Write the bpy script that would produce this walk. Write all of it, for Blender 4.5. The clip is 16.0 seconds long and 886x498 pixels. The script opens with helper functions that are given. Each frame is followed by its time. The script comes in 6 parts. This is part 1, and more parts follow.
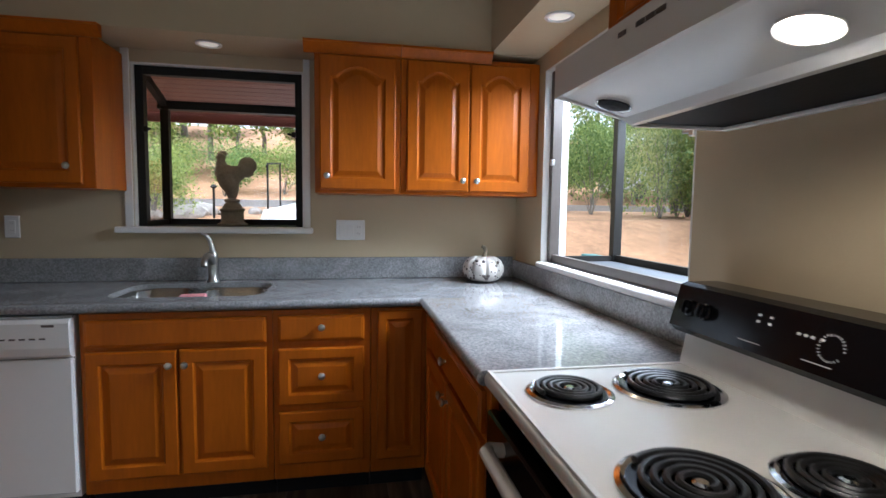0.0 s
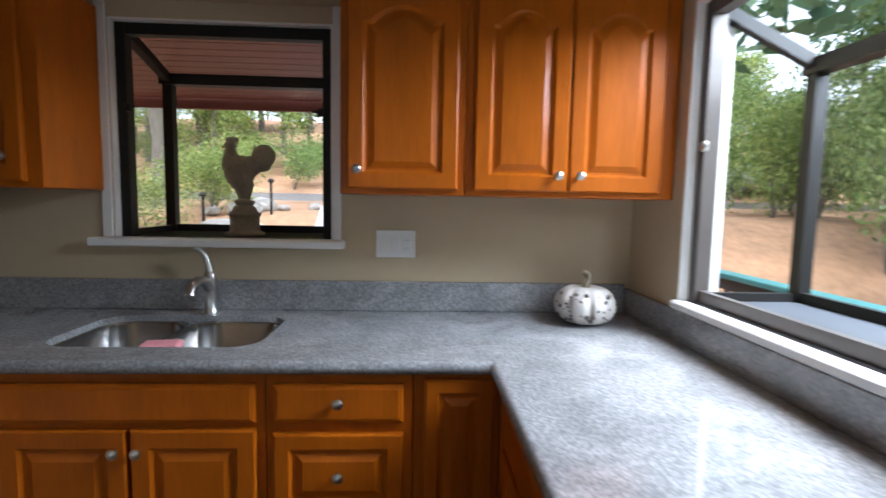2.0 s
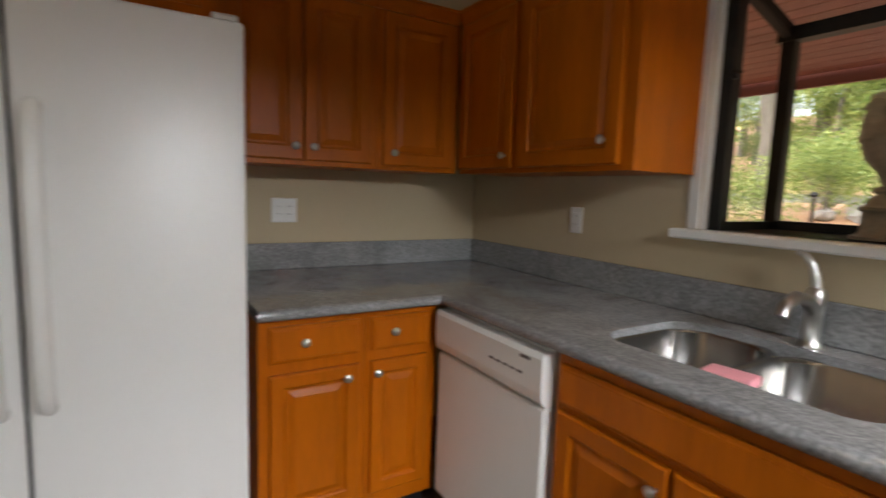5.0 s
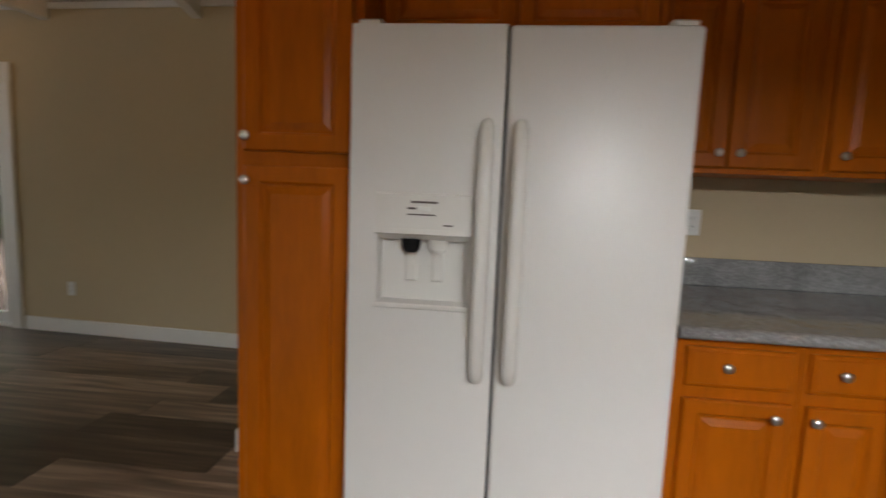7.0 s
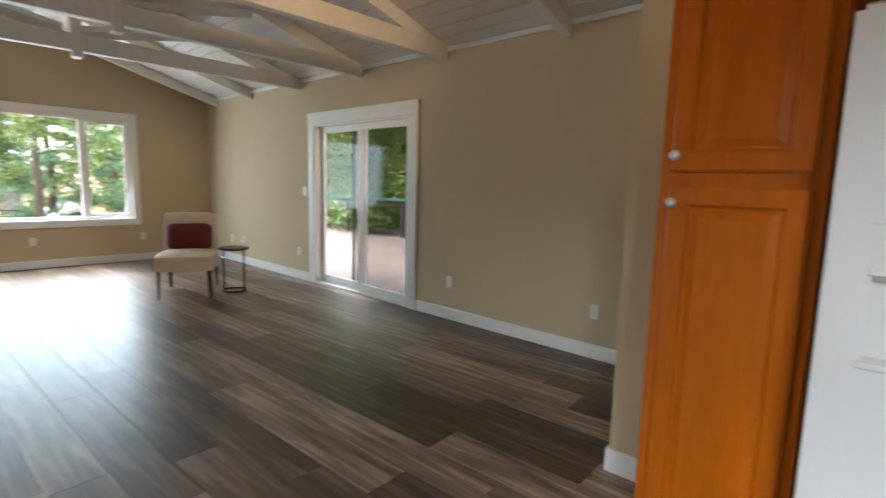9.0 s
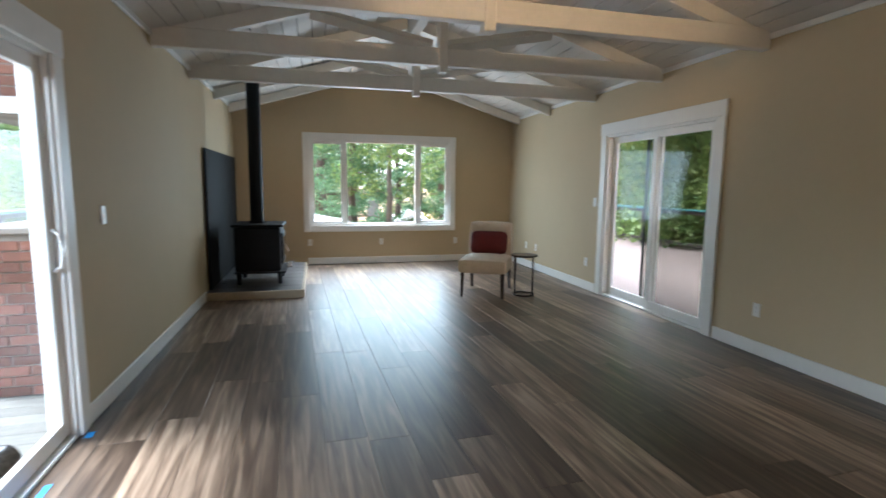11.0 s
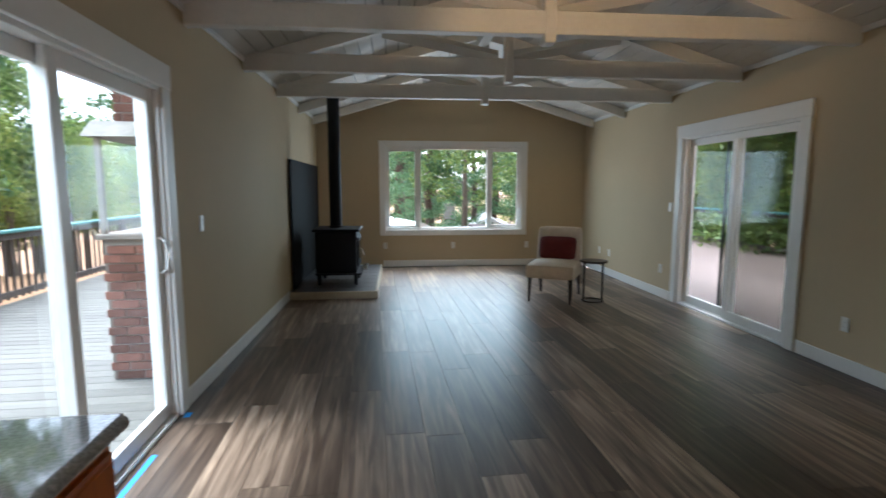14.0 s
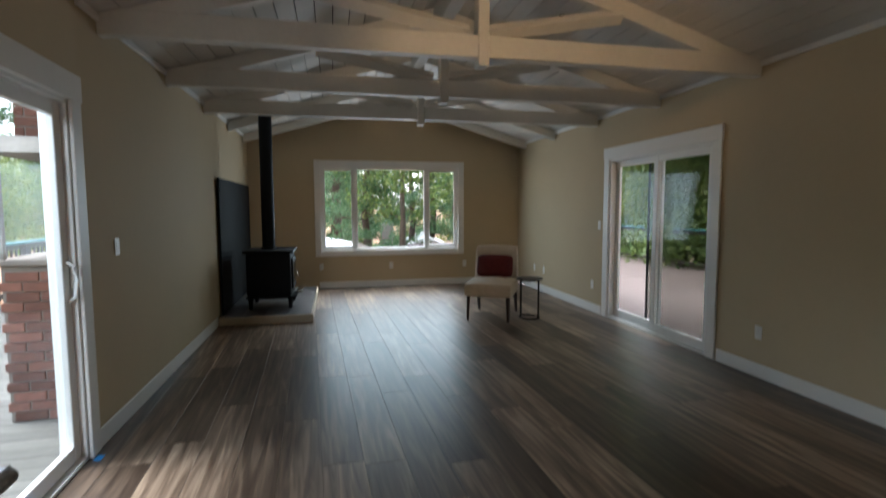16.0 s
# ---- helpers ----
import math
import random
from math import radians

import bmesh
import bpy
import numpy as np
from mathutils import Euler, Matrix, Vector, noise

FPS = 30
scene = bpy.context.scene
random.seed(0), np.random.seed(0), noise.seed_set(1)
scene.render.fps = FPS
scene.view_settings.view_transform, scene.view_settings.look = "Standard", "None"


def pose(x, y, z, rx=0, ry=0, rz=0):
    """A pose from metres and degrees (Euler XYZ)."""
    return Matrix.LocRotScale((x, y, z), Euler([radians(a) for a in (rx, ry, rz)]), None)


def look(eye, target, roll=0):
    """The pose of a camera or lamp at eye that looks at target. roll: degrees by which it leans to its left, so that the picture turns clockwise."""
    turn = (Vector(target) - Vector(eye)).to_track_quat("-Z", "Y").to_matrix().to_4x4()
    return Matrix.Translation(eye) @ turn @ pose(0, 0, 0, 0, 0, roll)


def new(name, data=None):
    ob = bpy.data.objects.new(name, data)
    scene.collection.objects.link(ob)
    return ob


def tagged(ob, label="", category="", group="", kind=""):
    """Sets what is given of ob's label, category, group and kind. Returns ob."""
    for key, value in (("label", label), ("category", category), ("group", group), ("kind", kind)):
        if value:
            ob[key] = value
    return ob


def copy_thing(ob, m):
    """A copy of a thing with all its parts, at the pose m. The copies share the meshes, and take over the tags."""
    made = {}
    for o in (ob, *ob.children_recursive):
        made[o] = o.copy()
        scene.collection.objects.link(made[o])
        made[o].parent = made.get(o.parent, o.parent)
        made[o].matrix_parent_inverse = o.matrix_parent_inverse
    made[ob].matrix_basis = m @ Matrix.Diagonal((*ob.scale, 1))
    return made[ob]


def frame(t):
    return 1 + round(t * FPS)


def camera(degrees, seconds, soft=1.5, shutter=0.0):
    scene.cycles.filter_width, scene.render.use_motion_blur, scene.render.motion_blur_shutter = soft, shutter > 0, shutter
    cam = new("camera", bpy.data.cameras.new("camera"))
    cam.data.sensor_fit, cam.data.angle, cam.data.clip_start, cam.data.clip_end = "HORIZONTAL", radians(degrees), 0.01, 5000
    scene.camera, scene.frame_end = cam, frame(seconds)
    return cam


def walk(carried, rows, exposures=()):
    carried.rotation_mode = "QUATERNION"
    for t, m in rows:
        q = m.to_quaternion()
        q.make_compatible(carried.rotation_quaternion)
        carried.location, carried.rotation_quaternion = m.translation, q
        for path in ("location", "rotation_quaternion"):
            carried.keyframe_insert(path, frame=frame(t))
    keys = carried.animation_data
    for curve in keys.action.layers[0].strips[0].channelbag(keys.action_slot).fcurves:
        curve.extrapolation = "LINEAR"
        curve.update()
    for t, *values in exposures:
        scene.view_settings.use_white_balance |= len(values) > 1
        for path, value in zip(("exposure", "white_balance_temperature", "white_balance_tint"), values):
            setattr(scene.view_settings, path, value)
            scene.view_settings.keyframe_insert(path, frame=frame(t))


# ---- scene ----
cam = camera(83.0, 16.0, shutter=0.6)
PATH = [
    (0, (-1.008, -2.92, 1.325), (-0.635, -0.961, 1.168), 0.8),
    (0.5, (-0.986, -2.742, 1.325), (-0.615, -0.784, 1.157), 0.8),
    (1, (-0.949, -2.48, 1.346), (-0.579, -0.523, 1.167), 0.8),
    (1.5, (-0.891, -2.252, 1.375), (-0.584, -0.284, 1.193), 0.7),
    (2, (-0.9, -2.075, 1.38), (-0.801, -0.087, 1.191), 1.1),
    (2.5, (-1.011, -1.88, 1.383), (-1.079, 0.11, 1.188), 1.3),
    (3, (-1.115, -1.721, 1.359), (-1.404, 0.249, 1.172), 1.5),
    (3.5, (-1.084, -1.575, 1.338), (-1.822, 0.273, 1.132), 1.7),
    (4.1, (-1.051, -1.503, 1.326), (-2.321, 0.024, 1.096), 1.9),
    (4.5, (-1.066, -1.56, 1.324), (-2.561, -0.252, 1.084), 2.0),
    (6.8, (-1.162, -1.889, 1.279), (-3.149, -1.971, 1.068), 2.3),
    (7, (-1.165, -1.908, 1.293), (-3.14, -2.124, 1.064), 2.3),
    (7.5, (-1.165, -2.009, 1.3), (-3.082, -2.528, 1.066), 2.5),
    (8, (-1.179, -2.104, 1.312), (-2.985, -2.926, 1.057), 2.0),
    (8.5, (-1.151, -2.188, 1.334), (-2.827, -3.247, 1.072), 1.6),
    (9, (-1.107, -2.263, 1.347), (-2.615, -3.55, 1.085), 1.5),
    (9.5, (-1.174, -2.271, 1.361), (-2.444, -3.794, 1.099), 1.1),
    (9.7, (-1.172, -2.254, 1.365), (-2.337, -3.86, 1.111), 1.0),
    (11.8, (-1.142, -2.122, 1.41), (-1.382, -4.091, 1.155), 0.2),
    (12, (-1.135, -2.099, 1.421), (-1.297, -4.076, 1.168), 0.1),
    (12.5, (-1.132, -2.092, 1.418), (-1.204, -4.075, 1.172), -0.1),
    (13, (-1.152, -2.06, 1.427), (-1.213, -4.045, 1.187), -0.1),
    (13.5, (-1.197, -2.03, 1.43), (-1.273, -4.015, 1.194), -0.1),
    (14, (-1.254, -2.021, 1.431), (-1.516, -3.989, 1.189), -0.0),
    (14.5, (-1.283, -2.001, 1.431), (-1.681, -3.923, 1.046), -0.2),
    (15, (-1.29, -1.996, 1.438), (-1.756, -3.902, 1.05), -0.1),
    (15.5, (-1.269, -2.016, 1.429), (-1.751, -3.923, 1.065), -0.1),
    (16, (-1.264, -2.055, 1.427), (-1.768, -3.983, 1.263), -0.2),
]
walk(cam, [(t, look(eye, target, roll)) for t, eye, target, roll in PATH],
     exposures=[(0.0, 2.2, 5500, 11), (2.5, 2.05, 5600, 11), (3.5, 2.0, 5700, 11), (4.5, 2.45, 6300, 12), (7.0, 2.5, 6700, 13), (8.0, 2.75, 6300, 11), (9.5, 3.35, 5700, 9), (12.0, 2.75, 5400, 6), (15.0, 2.3, 5500, 6), (16.0, 2.1, 5700, 7)])

# ---- light ----
world = bpy.data.worlds.new("world")
scene.world = world
world.use_nodes = True
_nt = world.node_tree
_sky = _nt.nodes.new("ShaderNodeTexSky")
_sky.sky_type = 'NISHITA'
_sky.sun_disc = False
_sky.sun_elevation = radians(48)
_sky.sun_rotation = radians(200)
_sky.dust_density = 4.0
_sky.air_density = 1.0
_bg = _nt.nodes["Background"]
_bg.inputs[1].default_value = 0.15
_hs = _nt.nodes.new("ShaderNodeHueSaturation")
_hs.inputs["Saturation"].default_value = 0.3
_nt.links.new(_sky.outputs[0], _hs.inputs["Color"])
_nt.links.new(_hs.outputs[0], _bg.inputs[0])

sun = new("sun", bpy.data.lights.new("sun", 'SUN'))
sun.data.energy = 2.1
sun.data.angle = radians(25)
sun.data.color = (1.0, 0.97, 0.92)
sun.matrix_world = look((6, -8, 14), (0, -6, 0))


def area_lamp(name, m, sx, sy, power, color):
    ob = new(name, bpy.data.lights.new(name, 'AREA'))
    ob.data.shape = 'RECTANGLE'
    ob.data.size, ob.data.size_y, ob.data.energy, ob.data.color = sx, sy, power, color
    ob.matrix_world = m
    return ob


def spot_lamp(name, eye, target, power, color, angle=110, radius=0.05):
    ob = new(name, bpy.data.lights.new(name, 'SPOT'))
    ob.data.energy, ob.data.color, ob.data.spot_size, ob.data.spot_blend = power, color, radians(angle), 0.6
    ob.data.shadow_soft_size = radius
    ob.matrix_world = look(eye, target)
    return ob


# daylight of the sky in the openings
area_lamp("daylight", look((1.1, -4.31, 2.5), (-0.5, -4.31, 0.2)), 1.9, 1.2, 13, (0.86, 0.94, 1.0))
area_lamp("daylight", look((-2.67, -11.06, 1.42), (-2.58, -9, 1.05)), 2.4, 1.4, 9.0, (0.80, 0.94, 1.0))
area_lamp("daylight", look((0.95, -1.0, 2.35), (-0.5, -1.0, 0.9)), 1.1, 0.8, 42, (0.92, 0.97, 1.0))
# lamps of the kitchen
WARM = (1.0, 0.72, 0.42)
spot_lamp("window_downlight", (-0.14, -0.887, 2.12), (-0.14, -0.887, 0), 0.6, WARM, 120)
spot_lamp("window_downlight", (-1.69, -0.17, 2.12), (-1.69, -0.17, 0), 0.8, WARM, 130)
spot_lamp("hood_lamp", (-0.385, -2.315, 1.55), (-0.30, -2.24, 0), 1.4, (1.0, 0.86, 0.68), 150)
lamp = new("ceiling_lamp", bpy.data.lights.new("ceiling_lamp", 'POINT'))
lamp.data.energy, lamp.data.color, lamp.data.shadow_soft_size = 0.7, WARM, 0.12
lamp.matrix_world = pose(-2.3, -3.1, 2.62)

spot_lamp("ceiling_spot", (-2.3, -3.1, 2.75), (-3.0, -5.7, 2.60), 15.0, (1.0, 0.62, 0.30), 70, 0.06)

# ---- materials ----


def material(name, color, rough=0.5, metal=0.0, var=0.12, scale=6.0, bump=0.0, bump_scale=60.0, stretch=(1, 1, 1), spread=0.0, detail=4.0, spec=0.5, coat=0.0):
    """A principled surface with two scales of noise in colour, and fine relief."""
    m = bpy.data.materials.new(name)
    m.use_nodes = True
    nt = m.node_tree
    n, l = nt.nodes, nt.links
    b = n["Principled BSDF"]
    b.inputs["Roughness"].default_value = rough
    b.inputs["Metallic"].default_value = metal
    b.inputs["Specular IOR Level"].default_value = spec
    b.inputs["Coat Weight"].default_value = coat
    b.inputs["Coat Roughness"].default_value = 0.15
    co = n.new("ShaderNodeTexCoord")
    mp = n.new("ShaderNodeMapping")
    mp.inputs["Scale"].default_value = stretch
    l.new(co.outputs["Object"], mp.inputs[0])
    if spread:
        oi = n.new("ShaderNodeObjectInfo")
        vm = n.new("ShaderNodeVectorMath")
        vm.operation = 'SCALE'
        cb = n.new("ShaderNodeCombineXYZ")
        for k in range(3):
            l.new(oi.outputs["Random"], cb.inputs[k])
        l.new(cb.outputs[0], vm.inputs[0])
        vm.inputs["Scale"].default_value = 37.0
        ad = n.new("ShaderNodeVectorMath")
        l.new(mp.outputs[0], ad.inputs[0])
        l.new(vm.outputs[0], ad.inputs[1])
        src = ad.outputs[0]
    else:
        src = mp.outputs[0]
    t1 = n.new("ShaderNodeTexNoise")
    t1.inputs["Scale"].default_value = scale
    t1.inputs["Detail"].default_value = detail
    t2 = n.new("ShaderNodeTexNoise")
    t2.inputs["Scale"].default_value = scale * 7
    t2.inputs["Detail"].default_value = 3
    l.new(src, t1.inputs["Vector"])
    l.new(src, t2.inputs["Vector"])
    mix = n.new("ShaderNodeMix")
    mix.data_type = 'FLOAT'
    mix.inputs[0].default_value = 0.4
    l.new(t1.outputs[0], mix.inputs[2])
    l.new(t2.outputs[0], mix.inputs[3])
    ramp = n.new("ShaderNodeValToRGB")
    c = Vector(color)
    ramp.color_ramp.elements[0].position = 0.3
    ramp.color_ramp.elements[1].position = 0.7
    ramp.color_ramp.elements[0].color = (*(c * (1 - var)), 1)
    ramp.color_ramp.elements[1].color = (*(c * (1 + var)), 1)
    l.new(mix.outputs[0], ramp.inputs[0])
    out = ramp.outputs[0]
    if spread:
        hs = n.new("ShaderNodeHueSaturation")
        mr = n.new("ShaderNodeMapRange")
        mr.inputs[3].default_value = 1 - spread
        mr.inputs[4].default_value = 1 + spread
        l.new(oi.outputs["Random"], mr.inputs[0])
        l.new(mr.outputs[0], hs.inputs["Value"])
        l.new(out, hs.inputs["Color"])
        out = hs.outputs[0]
    l.new(out, b.inputs["Base Color"])
    if bump:
        t3 = n.new("ShaderNodeTexNoise")
        t3.inputs["Scale"].default_value = bump_scale
        t3.inputs["Detail"].default_value = 3
        l.new(src, t3.inputs["Vector"])
        bp = n.new("ShaderNodeBump")
        bp.inputs["Strength"].default_value = bump
        bp.inputs["Distance"].default_value = 0.004
        l.new(t3.outputs[0], bp.inputs["Height"])
        l.new(bp.outputs[0], b.inputs["Normal"])
    return m


def glass_material(name, tint=(1, 1, 1), gloss=0.06):
    """A thin pane: clear, with a mirror's share of gloss that grows at a slant."""
    m = bpy.data.materials.new(name)
    m.use_nodes = True
    nt = m.node_tree
    nt.nodes.clear()
    o = nt.nodes.new("ShaderNodeOutputMaterial")
    mx = nt.nodes.new("ShaderNodeMixShader")
    tr = nt.nodes.new("ShaderNodeBsdfTransparent")
    tr.inputs[0].default_value = (*tint, 1)
    gl = nt.nodes.new("ShaderNodeBsdfGlossy")
    gl.inputs["Roughness"].default_value = 0.02
    lw = nt.nodes.new("ShaderNodeLayerWeight")
    pw = nt.nodes.new("ShaderNodeMath")
    pw.operation = 'POWER'
    pw.inputs[1].default_value = 4.0
    nt.links.new(lw.outputs["Facing"], pw.inputs[0])
    fr = nt.nodes.new("ShaderNodeMapRange")
    fr.inputs[3].default_value = gloss
    fr.inputs[4].default_value = 0.7
    nt.links.new(pw.outputs[0], fr.inputs[0])
    nt.links.new(fr.outputs[0], mx.inputs[0])
    nt.links.new(tr.outputs[0], mx.inputs[1])
    nt.links.new(gl.outputs[0], mx.inputs[2])
    nt.links.new(mx.outputs[0], o.inputs[0])
    return m


def glow_material(name, color, strength):
    m = bpy.data.materials.new(name)
    m.use_nodes = True
    b = m.node_tree.nodes["Principled BSDF"]
    b.inputs["Base Color"].default_value = (*color, 1)
    b.inputs["Emission Color"].default_value = (*color, 1)
    b.inputs["Emission Strength"].default_value = strength
    return m


def granite_material():
    """Polished grey granite: fine speckles, soft drifting veins."""
    m = bpy.data.materials.new("granite")
    m.use_nodes = True
    nt = m.node_tree
    n, l = nt.nodes, nt.links
    b = n["Principled BSDF"]
    b.inputs["Roughness"].default_value = 0.05
    b.inputs["Specular IOR Level"].default_value = 0.85
    co = n.new("ShaderNodeTexCoord")
    v = n.new("ShaderNodeTexVoronoi")
    v.inputs["Scale"].default_value = 420
    l.new(co.outputs["Object"], v.inputs["Vector"])
    t = n.new("ShaderNodeTexNoise")
    t.inputs["Scale"].default_value = 120
    t.inputs["Detail"].default_value = 6
    l.new(co.outputs["Object"], t.inputs["Vector"])
    w = n.new("ShaderNodeTexNoise")
    w.inputs["Scale"].default_value = 3.5
    w.inputs["Detail"].default_value = 5
    w.inputs["Distortion"].default_value = 1.5
    l.new(co.outputs["Object"], w.inputs["Vector"])
    r1 = n.new("ShaderNodeValToRGB")
    r1.color_ramp.elements[0].position, r1.color_ramp.elements[0].color = 0.33, (0.165, 0.165, 0.17, 1)
    r1.color_ramp.elements[1].position, r1.color_ramp.elements[1].color = 0.66, (0.315, 0.312, 0.31, 1)
    e = r1.color_ramp.elements.new(0.5)
    e.color = (0.235, 0.235, 0.24, 1)
    l.new(t.outputs[0], r1.inputs[0])
    r2 = n.new("ShaderNodeValToRGB")
    r2.color_ramp.elements[0].position, r2.color_ramp.elements[0].color = 0.35, (0.82, 0.82, 0.83, 1)
    r2.color_ramp.elements[1].position, r2.color_ramp.elements[1].color = 0.65, (1.16, 1.15, 1.13, 1)
    l.new(w.outputs[0], r2.inputs[0])
    mu = n.new("ShaderNodeMix")
    mu.data_type, mu.blend_type = 'RGBA', 'MULTIPLY'
    mu.inputs[0].default_value = 1
    l.new(r1.outputs[0], mu.inputs[6])
    l.new(r2.outputs[0], mu.inputs[7])
    m2 = n.new("ShaderNodeMix")
    m2.data_type, m2.blend_type = 'RGBA', 'OVERLAY'
    m2.inputs[0].default_value = 0.12
    l.new(mu.outputs[2], m2.inputs[6])
    l.new(v.outputs["Color"], m2.inputs[7])
    hs = n.new("ShaderNodeHueSaturation")
    hs.inputs["Saturation"].default_value = 0.18
    l.new(m2.outputs[2], hs.inputs["Color"])
    l.new(hs.outputs[0], b.inputs["Base Color"])
    return m


def plank_material():
    """Weathered grey-brown vinyl planks, each its own tone, grain along y."""
    m = bpy.data.materials.new("plank_vinyl")
    m.use_nodes = True
    nt = m.node_tree
    n, l = nt.nodes, nt.links
    b = n["Principled BSDF"]
    b.inputs["Roughness"].default_value = 0.36
    b.inputs["Specular IOR Level"].default_value = 0.5
    co = n.new("ShaderNodeTexCoord")
    oi = n.new("ShaderNodeObjectInfo")
    cb = n.new("ShaderNodeCombineXYZ")
    for k in range(3):
        l.new(oi.outputs["Random"], cb.inputs[k])
    sc = n.new("ShaderNodeVectorMath")
    sc.operation = 'SCALE'
    sc.inputs["Scale"].default_value = 53
    l.new(cb.outputs[0], sc.inputs[0])
    ad = n.new("ShaderNodeVectorMath")
    l.new(co.outputs["Object"], ad.inputs[0])
    l.new(sc.outputs[0], ad.inputs[1])
    mp = n.new("ShaderNodeMapping")
    mp.inputs["Scale"].default_value = (14, 0.9, 14)
    l.new(ad.outputs[0], mp.inputs[0])
    t = n.new("ShaderNodeTexNoise")
    t.inputs["Scale"].default_value = 1.6
    t.inputs["Detail"].default_value = 6
    t.inputs["Distortion"].default_value = 0.6
    l.new(mp.outputs[0], t.inputs["Vector"])
    ramp = n.new("ShaderNodeValToRGB")
    cr = ramp.color_ramp
    cr.elements[0].position, cr.elements[0].color = 0.28, (0.050, 0.031, 0.020, 1)
    cr.elements[1].position, cr.elements[1].color = 0.72, (0.31, 0.24, 0.175, 1)
    e = cr.elements.new(0.5)
    e.color = (0.145, 0.105, 0.075, 1)
    l.new(t.outputs[0], ramp.inputs[0])
    tone = n.new("ShaderNodeValToRGB")
    tr = tone.color_ramp
    tr.elements[0].position, tr.elements[0].color = 0.0, (0.34, 0.30, 0.28, 1)
    tr.elements[1].position, tr.elements[1].color = 1.0, (1.55, 1.5, 1.45, 1)
    e = tr.elements.new(0.45)
    e.color = (0.85, 0.8, 0.76, 1)
    l.new(oi.outputs["Random"], tone.inputs[0])
    mu = n.new("ShaderNodeMix")
    mu.data_type, mu.blend_type = 'RGBA', 'MULTIPLY'
    mu.inputs[0].default_value = 1
    l.new(ramp.outputs[0], mu.inputs[6])
    l.new(tone.outputs[0], mu.inputs[7])
    l.new(mu.outputs[2], b.inputs["Base Color"])
    bp = n.new("ShaderNodeBump")
    bp.inputs["Strength"].default_value = 0.15
    bp.inputs["Distance"].default_value = 0.002
    l.new(t.outputs[0], bp.inputs["Height"])
    l.new(bp.outputs[0], b.inputs["Normal"])
    return m


WOOD = material("honey_maple", (0.42, 0.099, 0.0006), 0.38, var=0.2, scale=2.2, stretch=(5, 5, 0.7), spread=0.08, coat=0.0, spec=0.22)
WALL = material("beige_wall_paint", (0.52, 0.422, 0.275), 0.75, var=0.025, scale=2.5, bump=0.12, bump_scale=140, spec=0.25)
WHITE = material("white_trim_paint", (0.78, 0.77, 0.74), 0.45, var=0.03, scale=5)
CEIL = material("white_ceiling_board", (0.66, 0.64, 0.60), 0.6, var=0.05, scale=4, stretch=(1, 1, 1))
BEAM = material("white_painted_beam", (0.68, 0.65, 0.59), 0.55, var=0.06, scale=5, bump=0.1, bump_scale=30)
DARKGAP = material("dark_joint", (0.02, 0.018, 0.015), 0.8)
GRANITE = granite_material()
PLANK = plank_material()
ENAMEL = material("white_enamel", (0.76, 0.74, 0.70), 0.22, var=0.015, scale=4)
FRIDGE = material("white_textured_steel", (0.74, 0.72, 0.69), 0.34, var=0.015, scale=3, bump=0.08, bump_scale=500)
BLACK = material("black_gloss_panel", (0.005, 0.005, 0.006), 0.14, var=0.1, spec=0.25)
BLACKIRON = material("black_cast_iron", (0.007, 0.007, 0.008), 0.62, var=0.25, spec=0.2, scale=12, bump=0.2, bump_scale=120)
COIL = material("black_heating_coil", (0.012, 0.012, 0.012), 0.38, var=0.2)
CHROME = material("chrome", (0.75, 0.75, 0.76), 0.12, 1.0, var=0.03)
NICKEL = material("brushed_nickel", (0.62, 0.60, 0.57), 0.28, 1.0, var=0.05, scale=30)
STEEL = material("brushed_steel", (0.34, 0.325, 0.305), 0.27, 1.0, var=0.08, scale=20, stretch=(1, 12, 1))
BRONZE = material("dark_bronze_frame", (0.011, 0.010, 0.009), 0.55, var=0.15, spec=0.2)
ALU = material("brown_anodised_frame", (0.10, 0.085, 0.075), 0.4, 0.3, var=0.1)
VINYL = material("white_vinyl_frame", (0.80, 0.80, 0.78), 0.35, var=0.02)
PLASTIC = material("white_plastic", (0.78, 0.77, 0.74), 0.35, var=0.02)
GLASS = glass_material("window_glass", (0.96, 0.98, 0.97), 0.012)
SCREEN = glass_material("insect_screen", (0.62, 0.62, 0.60), 0.0)
STONE = material("weathered_cast_stone", (0.22, 0.18, 0.12), 0.8, var=0.3, scale=14, bump=0.4, bump_scale=60)
PUMPKIN = material("whitewashed_ceramic", (0.60, 0.56, 0.51), 0.35, var=0.10, scale=9)
SPECK = material("grey_brown_speckle", (0.11, 0.09, 0.08), 0.6, var=0.3)
SPONGE = material("pink_sponge", (0.75, 0.30, 0.33), 0.9, var=0.1, bump=0.6, bump_scale=250)
CREAM = material("cream_woven_upholstery", (0.52, 0.44, 0.34), 0.85, var=0.12, scale=14, bump=0.3, bump_scale=350)
REDCLOTH = material("dark_red_cloth", (0.10, 0.008, 0.008), 0.85, var=0.2, scale=20, bump=0.3, bump_scale=300)
ESPRESSO = material("espresso_wood", (0.022, 0.012, 0.009), 0.35, var=0.2)
SLATE = material("dark_slate_tile", (0.055, 0.055, 0.058), 0.4, var=0.25, scale=8, spread=0.15)
SHIELD = material("black_heat_shield", (0.007, 0.007, 0.007), 0.7, var=0.2, spec=0.15)
TAPE = material("blue_masking_tape", (0.03, 0.22, 0.55), 0.6)
